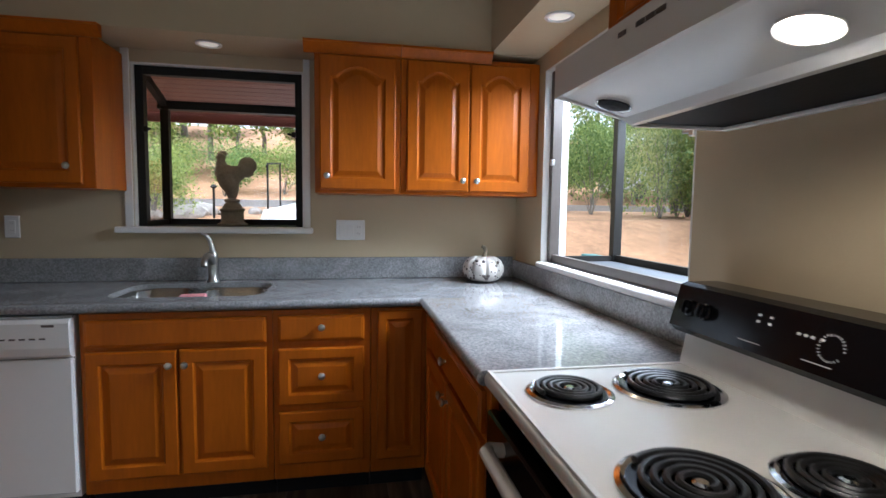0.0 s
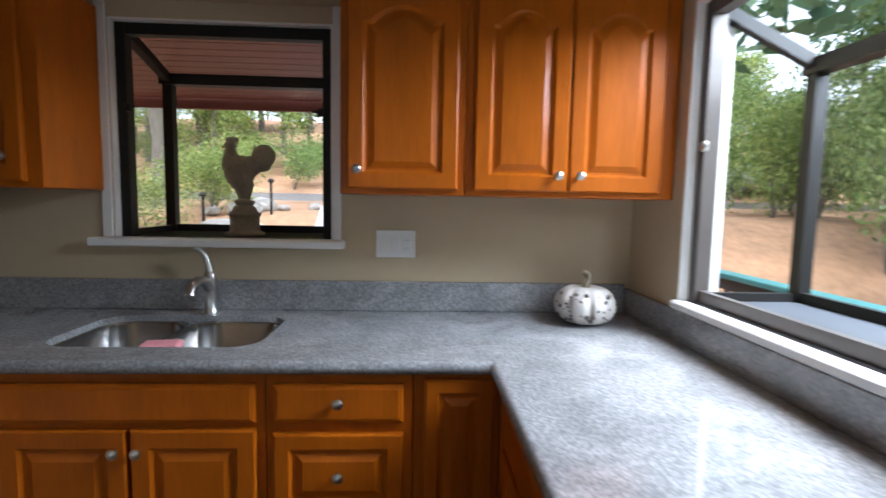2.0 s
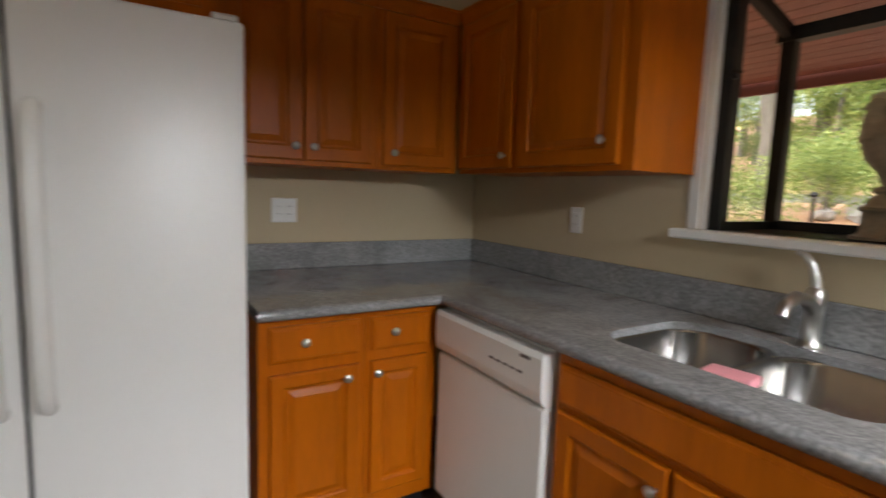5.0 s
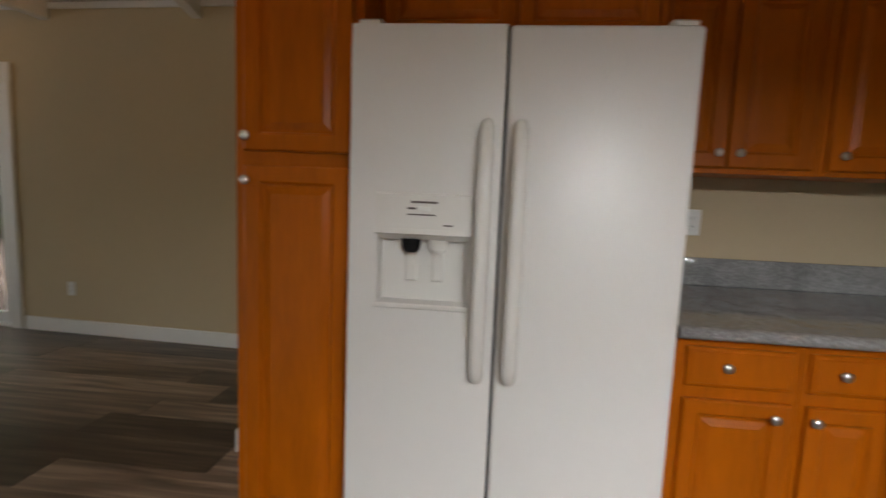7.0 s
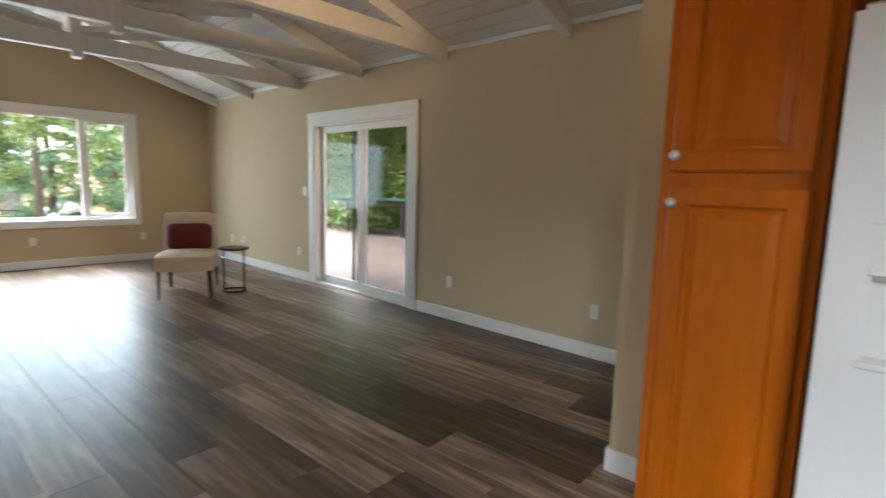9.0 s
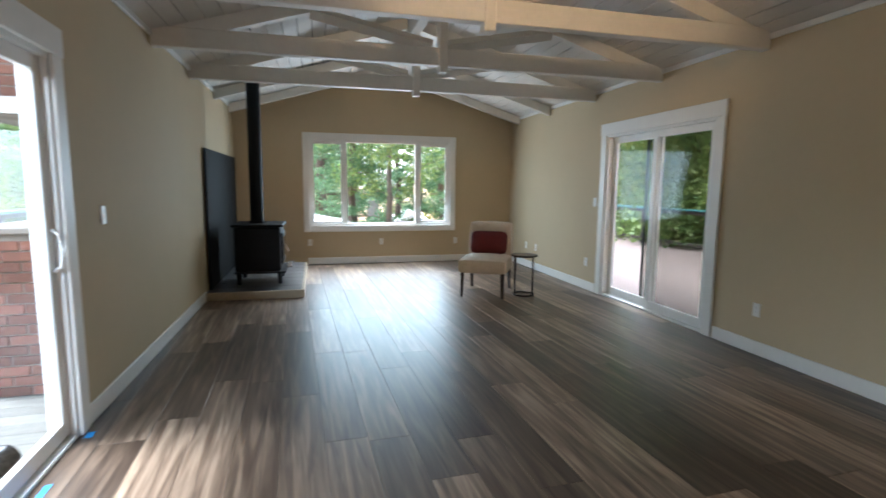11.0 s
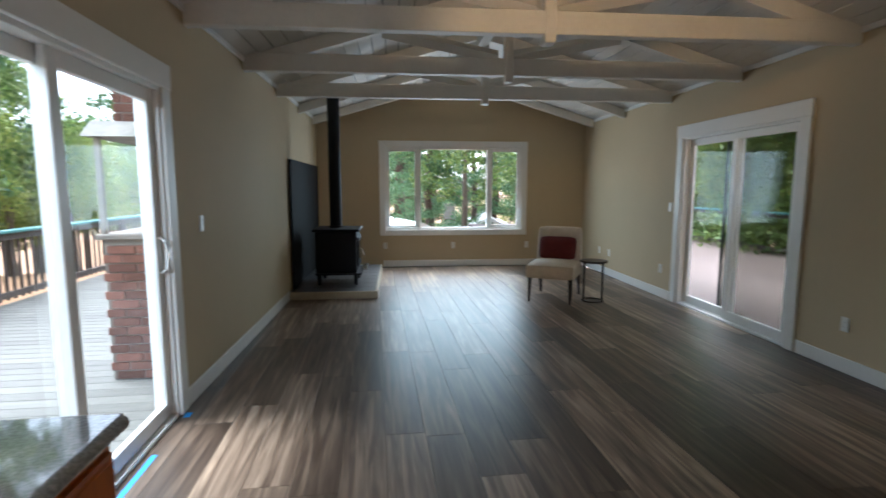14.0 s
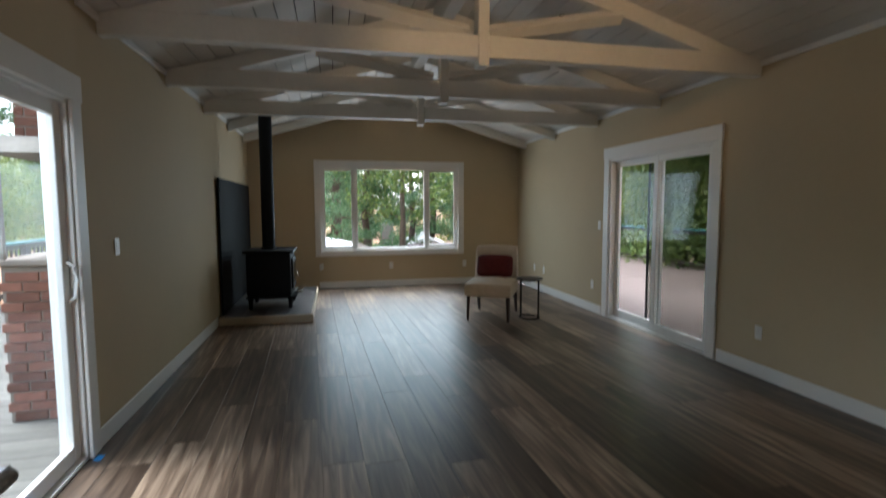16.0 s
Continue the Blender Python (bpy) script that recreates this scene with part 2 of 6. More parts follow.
GREYBOX = material("grey_window_box_floor", (0.045, 0.05, 0.058), 0.45, var=0.1)
DECK = material("weathered_deck_board", (0.125, 0.118, 0.108), 0.8, var=0.2, scale=4, stretch=(1, 8, 8), spread=0.15, bump=0.3)
RAILPAINT = material("teal_rail_paint", (0.05, 0.17, 0.17), 0.5, var=0.15)
RAILWOOD = material("dark_rail_wood", (0.045, 0.032, 0.028), 0.7, var=0.3, scale=8)
BRICK = material("dark_red_brick", (0.17, 0.075, 0.055), 0.85, var=0.3, scale=20, spread=0.35, bump=0.4)
MORTAR = material("grey_mortar", (0.23, 0.20, 0.18), 0.9, var=0.2)
EAVE = material("red_brown_eave_board", (0.13, 0.035, 0.022), 0.65, var=0.25, scale=3, stretch=(1, 8, 8), spread=0.12)
EARTH = material("leaf_littered_earth", (0.30, 0.17, 0.095), 0.95, var=0.4, scale=1.2, bump=0.6, bump_scale=8, detail=8)
ASPHALT = material("grey_road", (0.26, 0.26, 0.265), 0.9, var=0.15, scale=2)
PATHMAT = material("pale_concrete", (0.42, 0.41, 0.39), 0.85, var=0.15, scale=3)
PATIO = material("pinkish_patio_concrete", (0.16, 0.115, 0.105), 0.85, var=0.12, scale=2, bump=0.2)
BARK = material("brown_bark", (0.085, 0.058, 0.045), 0.95, var=0.4, scale=5, stretch=(3, 3, 0.6), bump=0.8, bump_scale=14)
GREYBARK = material("grey_bark", (0.14, 0.12, 0.10), 0.95, var=0.35, scale=5, stretch=(3, 3, 0.6), bump=0.6, bump_scale=14)
ROCK = material("grey_rock", (0.26, 0.24, 0.22), 0.9, var=0.35, scale=5, spread=0.25, bump=0.5)
TERRACOTTA = material("terracotta", (0.50, 0.16, 0.07), 0.75, var=0.12)
ROOFING = material("pale_grey_roofing", (0.55, 0.55, 0.56), 0.7, var=0.12, scale=3)
CARPAINT = material("silver_car_paint", (0.45, 0.46, 0.47), 0.3, 0.4, var=0.03)
RUBBER = material("black_rubber", (0.02, 0.02, 0.02), 0.8)


def leaf_material(name, lo, hi):
    m = bpy.data.materials.new(name)
    m.use_nodes = True
    nt = m.node_tree
    b = nt.nodes["Principled BSDF"]
    b.inputs["Roughness"].default_value = 0.55
    g = nt.nodes.new("ShaderNodeNewGeometry")
    r = nt.nodes.new("ShaderNodeValToRGB")
    r.color_ramp.elements[0].color = (*lo, 1)
    r.color_ramp.elements[1].color = (*hi, 1)
    nt.links.new(g.outputs["Random Per Island"], r.inputs[0])
    nt.links.new(r.outputs[0], b.inputs["Base Color"])
    tl = nt.nodes.new("ShaderNodeBsdfTranslucent")
    nt.links.new(r.outputs[0], tl.inputs[0])
    mx = nt.nodes.new("ShaderNodeMixShader")
    mx.inputs[0].default_value = 0.45
    nt.links.new(b.outputs[0], mx.inputs[1])
    nt.links.new(tl.outputs[0], mx.inputs[2])
    nt.links.new(mx.outputs[0], nt.nodes["Material Output"].inputs[0])
    return m


LEAF = leaf_material("green_leaves", (0.06, 0.12, 0.03), (0.24, 0.31, 0.09))
LEAFY = leaf_material("light_green_leaves", (0.10, 0.17, 0.04), (0.32, 0.36, 0.10))
NEEDLE = leaf_material("conifer_needles", (0.04, 0.10, 0.045), (0.14, 0.22, 0.10))
FLOWER = leaf_material("orange_red_flowers", (0.50, 0.03, 0.02), (0.65, 0.13, 0.04))

# ---- building helpers ----
HERE = Matrix.Identity(4)


def mesh_of(bm, name, mat, smooth=False):
    me = bpy.data.meshes.new(name)
    bmesh.ops.recalc_face_normals(bm, faces=bm.faces[:])
    bm.to_mesh(me)
    bm.free()
    me.materials.append(mat)
    if smooth:
        for p in me.polygons:
            p.use_smooth = True
        me.set_sharp_from_angle(angle=radians(40))
    return me


def thing(name, label, category, m=None, group="", kind=""):
    ob = new(name)
    ob.empty_display_size = 0.1
    ob.matrix_basis = HERE @ (m or Matrix.Identity(4))
    return tagged(ob, label, category, group, kind)


def solo(name, bm, mat, label, category, m=None, group="", kind="", smooth=False):
    ob = new(name, mesh_of(bm, name, mat, smooth))
    ob.matrix_basis = HERE @ (m or Matrix.Identity(4))
    return tagged(ob, label, category, group, kind)


def part(name, bm, mat, parent, label="", m=None, smooth=False):
    ob = new(name, mesh_of(bm, name, mat, smooth))
    ob.parent = parent
    if m:
        ob.matrix_basis = m
    return tagged(ob, label)


def again(ob, m):
    """Another part on the same mesh, under the same parent."""
    o = new(ob.name.split(".")[0], ob.data)
    o.parent = ob.parent
    o.matrix_basis = m
    return o


def box(x0, x1, y0, y1, z0, z1, bevel=0.0, seg=1, bm=None):
    b = bmesh.new()
    x0, x1 = min(x0, x1), max(x0, x1)
    y0, y1 = min(y0, y1), max(y0, y1)
    z0, z1 = min(z0, z1), max(z0, z1)
    bmesh.ops.create_cube(b, size=1, matrix=Matrix.LocRotScale(((x0 + x1) / 2, (y0 + y1) / 2, (z0 + z1) / 2), None, (x1 - x0, y1 - y0, z1 - z0)))
    if bevel:
        bmesh.ops.bevel(b, geom=b.edges[:], offset=min(bevel, 0.45 * min(x1 - x0, y1 - y0, z1 - z0)), segments=seg, affect='EDGES', profile=0.5)
    return b if bm is None else join(bm, b)


def join(bm, other):
    me = bpy.data.meshes.new("tmp")
    other.to_mesh(me)
    other.free()
    bm.from_mesh(me)
    bpy.data.meshes.remove(me)
    return bm


def rod(p, q, r0, r1=None, n=12, bm=None, caps=True):
    b = bmesh.new()
    p, q = Vector(p), Vector(q)
    d = q - p
    m = Matrix.Translation((p + q) / 2) @ d.to_track_quat('Z', 'Y').to_matrix().to_4x4()
    bmesh.ops.create_cone(b, cap_ends=caps, segments=n, radius1=r0, radius2=r0 if r1 is None else r1, depth=d.length, matrix=m)
    return b if bm is None else join(bm, b)


def lathe(profile, n=24, center=(0, 0, 0)):
    """Turn a profile of (radius, height) about z."""
    b = bmesh.new()
    rings = []
    for r, z in profile:
        rings.append([b.verts.new((center[0] + max(r, 1e-4) * math.cos(2 * math.pi * k / n), center[1] + max(r, 1e-4) * math.sin(2 * math.pi * k / n), center[2] + z)) for k in range(n)])
    for a, c in zip(rings, rings[1:]):
        for k in range(n):
            b.faces.new((a[k], a[(k + 1) % n], c[(k + 1) % n], c[k]))
    b.faces.new(rings[0][::-1])
    b.faces.new(rings[-1])
    return b


def prism(points, axis, a, c):
    """Extrude a polygon: points in the two other axes, from a to c along the axis."""
    b = bmesh.new()

    def at(p, v):
        return (v, p[0], p[1]) if axis == 'x' else (p[0], v, p[1]) if axis == 'y' else (p[0], p[1], v)
    u = [b.verts.new(at(p, a)) for p in points]
    w = [b.verts.new(at(p, c)) for p in points]
    b.faces.new(u)
    b.faces.new(w[::-1])
    for k in range(len(points)):
        j = (k + 1) % len(points)
        b.faces.new((u[k], w[k], w[j], u[j]))
    return b


def tube(points, r, n=10, bm=None):
    """A round bar along a line of points."""
    b = bmesh.new()
    pts = [Vector(p) for p in points]
    rs = r if isinstance(r, (list, tuple)) else [r] * len(pts)
    rings = []
    for k, p in enumerate(pts):
        d = (pts[min(k + 1, len(pts) - 1)] - pts[max(k - 1, 0)]).normalized()
        q = d.to_track_quat('Z', 'Y').to_matrix()
        rings.append([b.verts.new(p + q @ Vector((rs[k] * math.cos(2 * math.pi * i / n), rs[k] * math.sin(2 * math.pi * i / n), 0))) for i in range(n)])
    for a, c in zip(rings, rings[1:]):
        s = min(range(n), key=lambda o: sum((a[i].co - c[(i + o) % n].co).length for i in (0, n // 3)))
        for k in range(n):
            b.faces.new((a[k], a[(k + 1) % n], c[(k + 1 + s) % n], c[(k + s) % n]))
    b.faces.new(rings[0][::-1])
    b.faces.new(rings[-1])
    return b if bm is None else join(bm, b)


def pierced(axis, p0, p1, u0, u1, z0, z1, holes):
    """A wall slab between p0 and p1 along its axis, over u0..u1 and z0..z1, with rectangular holes (u0, u1, z0, z1)."""
    us = sorted({u0, u1, *[h[0] for h in holes], *[h[1] for h in holes]})
    zs = sorted({z0, z1, *[h[2] for h in holes], *[h[3] for h in holes]})
    b = bmesh.new()
    for a, c in zip(us, us[1:]):
        for d, e in zip(zs, zs[1:]):
            mu, mz = (a + c) / 2, (d + e) / 2
            if any(h[0] < mu < h[1] and h[2] < mz < h[3] for h in holes):
                continue
            if axis == 'x':
                box(p0, p1, a, c, d, e, bm=b)
            else:
                box(a, c, p0, p1, d, e, bm=b)
    return b


# ---- structure ----
EAVE_Z, SLOPE, RIDGE_X = 2.62, 0.30, -2.43
LIVING = pose(0, -5.4, 0, 0, 0, -2.29)
WU = -4.86          # west wall in the living frame
SV = -5.8           # south wall in the living frame


def roof_z(x):
    return EAVE_Z + SLOPE * (x if x < 0 and x > RIDGE_X else 0) * -1 if x > RIDGE_X else EAVE_Z + SLOPE * (x - WU)


ground_base = box(-5.05, 0.12, -11.5, 0.12, -0.12, -0.008)
floor = solo("floor", ground_base, DARKGAP, "dark subfloor beneath grey-brown planks", "floor", kind="structure")

wall_n = pierced('y', 0, 0.12, -3.62, 0.12, 0, 2.62, [(-2.12, -1.25, 1.20, 2.07)])
join(wall_n, prism([(-3.62, 2.62), (0.12, 2.62), (0.12, 2.64), (-2.43, 3.40), (-3.62, 3.03)], 'y', 0, 0.12))
solo("wall_north", wall_n, WALL, "beige painted kitchen wall with a garden window", "wall", kind="structure")
wall_e = pierced('x', 0, 0.14, -5.45, 0, 0, 2.66, [(-1.59, -0.40, 1.05, 2.05), (-5.26, -3.36, -0.0, 2.04)])
solo("wall_east", wall_e, WALL, "beige painted wall with a garden window and a sliding door", "wall", kind="structure")
solo("wall_west_kitchen", box(-3.62, -3.5, -2.78, 0, 0, 3.05), WALL, "beige painted kitchen wall", "wall", kind="structure")
solo("wall_stub", box(-4.9, -3.35, -3.10, -2.785, 0, 3.3), WALL, "beige painted partition end beside the pantry", "wall", kind="structure")
soffit = box(-3.5, 0, -0.335, -0.001, 2.135, 3.3)
solo("soffit_north", soffit, WALL, "beige painted soffit over the kitchen cabinets", "soffit", kind="structure")
solo("soffit_east", box(-0.275, -0.001, -2.6, -0.337, 2.137, 2.75), WALL, "beige painted soffit over the corner window", "soffit", kind="structure")

HERE = LIVING
wall_s = pierced('y', SV - 0.14, SV, WU - 0.1, 0.12, 0, 2.62, [(-3.69, -1.18, 0.665, 2.17)])
join(wall_s, prism([(WU - 0.1, 2.62), (0.12, 2.62), (0.12, 2.60), (-2.43, 3.40), (WU - 0.1, 2.60)], 'y', SV - 0.14, SV))
solo("wall_south", wall_s, WALL, "beige painted gable wall with a wide window", "wall", kind="structure")
solo("wall_west", pierced('x', WU - 0.14, WU, SV, 2.65, 0, 2.66, [(-2.56, -0.74, 0.0, 2.05)]), WALL, "beige painted wall with a patio door", "wall", kind="structure")
solo("wall_east_living", box(0, 0.14, SV, 0.02, 0, 2.66), WALL, "beige painted living room wall", "wall", kind="structure")

# ceiling boards with open joints, following the slope
ceil = bmesh.new()
for side in (0, 1):
    x0 = 0.14 if side == 0 else WU - 0.14
    run = abs(RIDGE_X - x0)
    z0, z1 = EAVE_Z - SLOPE * 0.14, EAVE_Z + SLOPE * 2.43
    n = int(run / 0.14)
    for k in range(n):
        f0, f1 = k / n + 0.0018, (k + 1) / n - 0.0018
        xa, xb = x0 + (RIDGE_X - x0) * f0, x0 + (RIDGE_X - x0) * f1
        za, zb = z0 + (z1 - z0) * f0, z0 + (z1 - z0) * f1
        join(ceil, prism([(xa, za), (xb, zb), (xb, zb + 0.03), (xa, za + 0.03)], 'y', SV - 0.14, 5.72))
solo("ceiling", ceil, CEIL, "white painted tongue and groove ceiling boards", "ceiling", kind="structure")
backing = prism([(0.2, EAVE_Z - 0.02), (RIDGE_X, EAVE_Z + SLOPE * 2.43 + 0.045), (WU - 0.2, EAVE_Z - 0.02), (WU - 0.2, EAVE_Z + 0.15), (RIDGE_X, EAVE_Z + SLOPE * 2.43 + 0.2), (0.2, EAVE_Z + 0.15)], 'y', SV - 0.4, 6.1)
for vv in backing.verts:
    vv.co.z += 0.005
solo("roof", backing, DARKGAP, "dark roof deck above the ceiling boards", "roof", kind="structure")


def truss(v, warm=False):
    t = thing("roof_truss", "white painted timber roof truss with king post", "truss", pose(0, v, 0), group="roof trusses")
    w = 0.045
    part("bottom_chord", box(WU + 0.002, -0.002, -w, w, 2.50, 2.66, 0.006), BEAM, t)
    zr = EAVE_Z + SLOPE * 2.43
    for s in (0, 1):
        xa = -0.01 if s == 0 else WU + 0.01
        d = SLOPE * (0.01)
        part("top_chord", prism([(xa, EAVE_Z + d - 0.13), (RIDGE_X, zr - 0.135), (RIDGE_X, zr - 0.005), (xa, EAVE_Z + d - 0.005)], 'y', -w + 0.006, w - 0.006), BEAM, t)
    part("king_post", box(RIDGE_X - 0.09, RIDGE_X - 0.005, -w - 0.012, w + 0.012, 2.44, zr - 0.12, 0.008), BEAM, t)
    for s in (-1, 1):
        part("web", rod((RIDGE_X + s * 0.06, 0, 2.68), (RIDGE_X + s * 1.15, 0, zr - SLOPE * 1.15 - 0.12), 0.06, n=4), BEAM, t)
    return t


tr0 = truss(-0.3)
for v in (-1.6, -2.9):
    copy_thing(tr0, LIVING @ pose(0, v, 0))
rafter = None
for v in (1.0, 2.25, -4.2, -5.4):
    r = thing("rafter_pair", "white painted rafters beneath the ceiling boards", "rafter", pose(0, v, 0), group="rafters")
    zr = EAVE_Z + SLOPE * 2.43
    for s in (0, 1):
        xa = -0.01 if s == 0 else WU + 0.01
        part("rafter", prism([(xa, EAVE_Z - 0.13), (RIDGE_X, zr - 0.14), (RIDGE_X, zr - 0.007), (xa, EAVE_Z - 0.007)], 'y', -0.04, 0.04), BEAM, r)
solo("ridge_beam", box(RIDGE_X - 0.06, RIDGE_X + 0.06, SV + 0.002, 5.0, 3.10, 3.335, 0.008), BEAM, "white painted ridge beam along the ceiling", "beam", kind="structure")
tr = bmesh.new()
for xa in (-0.012, WU + 0.012):
    box(xa - 0.012, xa + 0.012, SV, 2.6 if xa < -1 else 0.0, EAVE_Z - 0.045, EAVE_Z + 0.0, 0.004, bm=tr)
solo("ceiling_trim", tr, WHITE, "white trim between wall and ceiling", "trim", kind="structure")

# baseboards
bb = bmesh.new()
box(-0.016, -0.001, -3.15, 0.12, 0, 0.115, 0.004, bm=bb)
box(WU + 0.001, -1.14, SV + 0.001, SV + 0.017, 0, 0.115, 0.004, bm=bb)
box(WU + 0.001, WU + 0.017, SV + 0.02, -2.68, 0, 0.115, 0.004, bm=bb)
box(WU + 0.001, WU + 0.017, -0.62, 2.1, 0, 0.115, 0.004, bm=bb)
solo("baseboard", bb, WHITE, "white painted baseboard along the living room walls", "baseboard", kind="structure")
HERE = Matrix.Identity(4)
bb = bmesh.new()
box(-4.76, -3.334, -3.116, -3.102, 0, 0.115, 0.004, bm=bb)
box(-3.348, -3.334, -3.101, -2.785, 0, 0.115, 0.004, bm=bb)
solo("baseboard", bb, WHITE, "white painted baseboard round the partition end", "baseboard", kind="structure")
solo("wall_north_living", box(-5.0, -3.62, -2.79, -2.70, 0, 3.2), WALL, "plain wall closing the living room", "wall", kind="structure")

# ---- windows and doors ----


def bar(bm, p, q, w, d):
    """A straight bar of oblong section from p to q."""
    p, q = Vector(p), Vector(q)
    v = q - p
    b = bmesh.new()
    bmesh.ops.create_cube(b, size=1, matrix=Matrix.Translation((p + q) / 2) @ v.to_track_quat('Z', 'Y').to_matrix().to_4x4() @ Matrix.Diagonal((w, d, v.length + w * 0.5, 1)))
    return join(bm, b)


def pane(parent, pts, name="pane"):
    b = bmesh.new()
    f = b.faces.new([b.verts.new(p) for p in pts])
    ob = part(name, b, GLASS, parent)
    ob.visible_shadow = False
    return ob


def garden_window(name, m, w, z0, z1, zf, depth, frame_mat, inner_mat, label):
    """Local: x across, y outwards from the wall face. A glass box that stands out from the wall, with a sloping top."""
    t = thing(name, label, "window", m, kind="structure")
    h = w / 2
    i = 0.06
    fr = bmesh.new()
    for x in (-h + 0.02, h - 0.02):
        bar(fr, (x, i, z0), (x, i, z1), 0.045, 0.05)
    bar(fr, (-h, i, z1 - 0.022), (h, i, z1 - 0.022), 0.045, 0.05)
    if inner_mat is ALU:
        bar(fr, (-h, i, z0 + 0.012), (h, i, z0 + 0.012), 0.024, 0.05)
    part("inner_frame", fr, inner_mat, t)
    for x in (-h + 0.02, h - 0.02):
        c = bmesh.new()
        bar(c, (x, depth, z0), (x, depth, zf), 0.045, 0.045)
        part("corner_post", c, frame_mat, t)
        c = bmesh.new()
        bar(c, (x, i, z1 - 0.02), (x, depth, zf), 0.035, 0.04)
        part("sloping_bar", c, frame_mat, t)
        c = bmesh.new()
        bar(c, (x, i, z0 + 0.012), (x, depth, z0 + 0.012), 0.024, 0.03)
        part("bottom_rail", c, frame_mat, t)
        pane(t, [(x, i, z0), (x, depth, z0), (x, depth, zf), (x, i, z1 - 0.02)])
    c = bmesh.new()
    bar(c, (-h, depth, zf), (h, depth, zf), 0.06, 0.05)
    part("head_rail", c, frame_mat, t)
    c = bmesh.new()
    bar(c, (-h, depth, z0 + 0.012), (h, depth, z0 + 0.012), 0.024, 0.04)
    part("bottom_rail", c, frame_mat, t)
    pane(t, [(-h, depth, z0), (h, depth, z0), (h, depth, zf), (-h, depth, zf)])
    pane(t, [(-h, i, z1 - 0.02), (h, i, z1 - 0.02), (h, depth, zf), (-h, depth, zf)])
    part("box_floor", box(-h, h, 0.03, depth + 0.02, z0 - 0.035, z0 - 0.002, 0.003), GREYBOX if inner_mat is ALU else BRONZE, t)
    for x in (-h + 0.05, h - 0.05):
        c = box(x - 0.012, x + 0.012, i - 0.04, i - 0.02, z0 + 0.50, z0 + 0.53, 0.003)
        rod((x, i - 0.03, z0 + 0.515), (x + (0.03 if x < 0 else -0.03), i - 0.045, z0 + 0.515), 0.006, n=8, bm=c)
        part("latch", c, NICKEL if inner_mat is ALU else BRONZE, t)
    return t


win1 = garden_window("window_1", pose(-1.685, 0.0, 0), 0.86, 1.215, 2.065, 1.93, 0.43, BRONZE, BRONZE, "dark bronze garden window over the sink")
win2 = garden_window("window_2", pose(0.0, -0.995, 0, 0, 0, -90), 1.18, 1.06, 2.045, 1.85, 0.42, BRONZE, ALU, "brown metal garden window with a sloping glass top")
rv = bmesh.new()
box(-2.119, -2.112, 0.001, 0.119, 1.215, 2.069, bm=rv)
box(-1.258, -1.251, 0.001, 0.119, 1.215, 2.069, bm=rv)
box(-2.112, -1.258, 0.001, 0.119, 2.062, 2.069, bm=rv)
solo("window_reveal", rv, WHITE, "white painted reveal round the sink window", "trim", kind="structure")
solo("window_sill", box(-2.20, -1.20, -0.055, 0.12, 1.18, 1.213, 0.006), WHITE, "white painted sill of the sink window", "window sill", kind="structure")
for x0, x1 in ((-2.160, -2.121), (-1.249, -1.215)):
    solo("window_casing", box(x0, x1, -0.012, -0.001, 1.214, 2.134, 0.002), WHITE, "white painted casing beside the sink window", "trim", kind="structure")
rv = bmesh.new()
box(0.001, 0.139, -1.589, -1.582, 1.05, 2.049, bm=rv)
box(0.001, 0.139, -0.408, -0.401, 1.05, 2.049, bm=rv)
box(0.001, 0.139, -1.582, -0.408, 2.042, 2.049, bm=rv)
solo("window_reveal", rv, WHITE, "white painted reveal round the corner window", "trim", kind="structure")
solo("window_sill", box(-0.025, 0.03, -1.60, -0.395, 1.028, 1.056, 0.006), WHITE, "white painted sill of the corner window", "window sill", kind="structure")


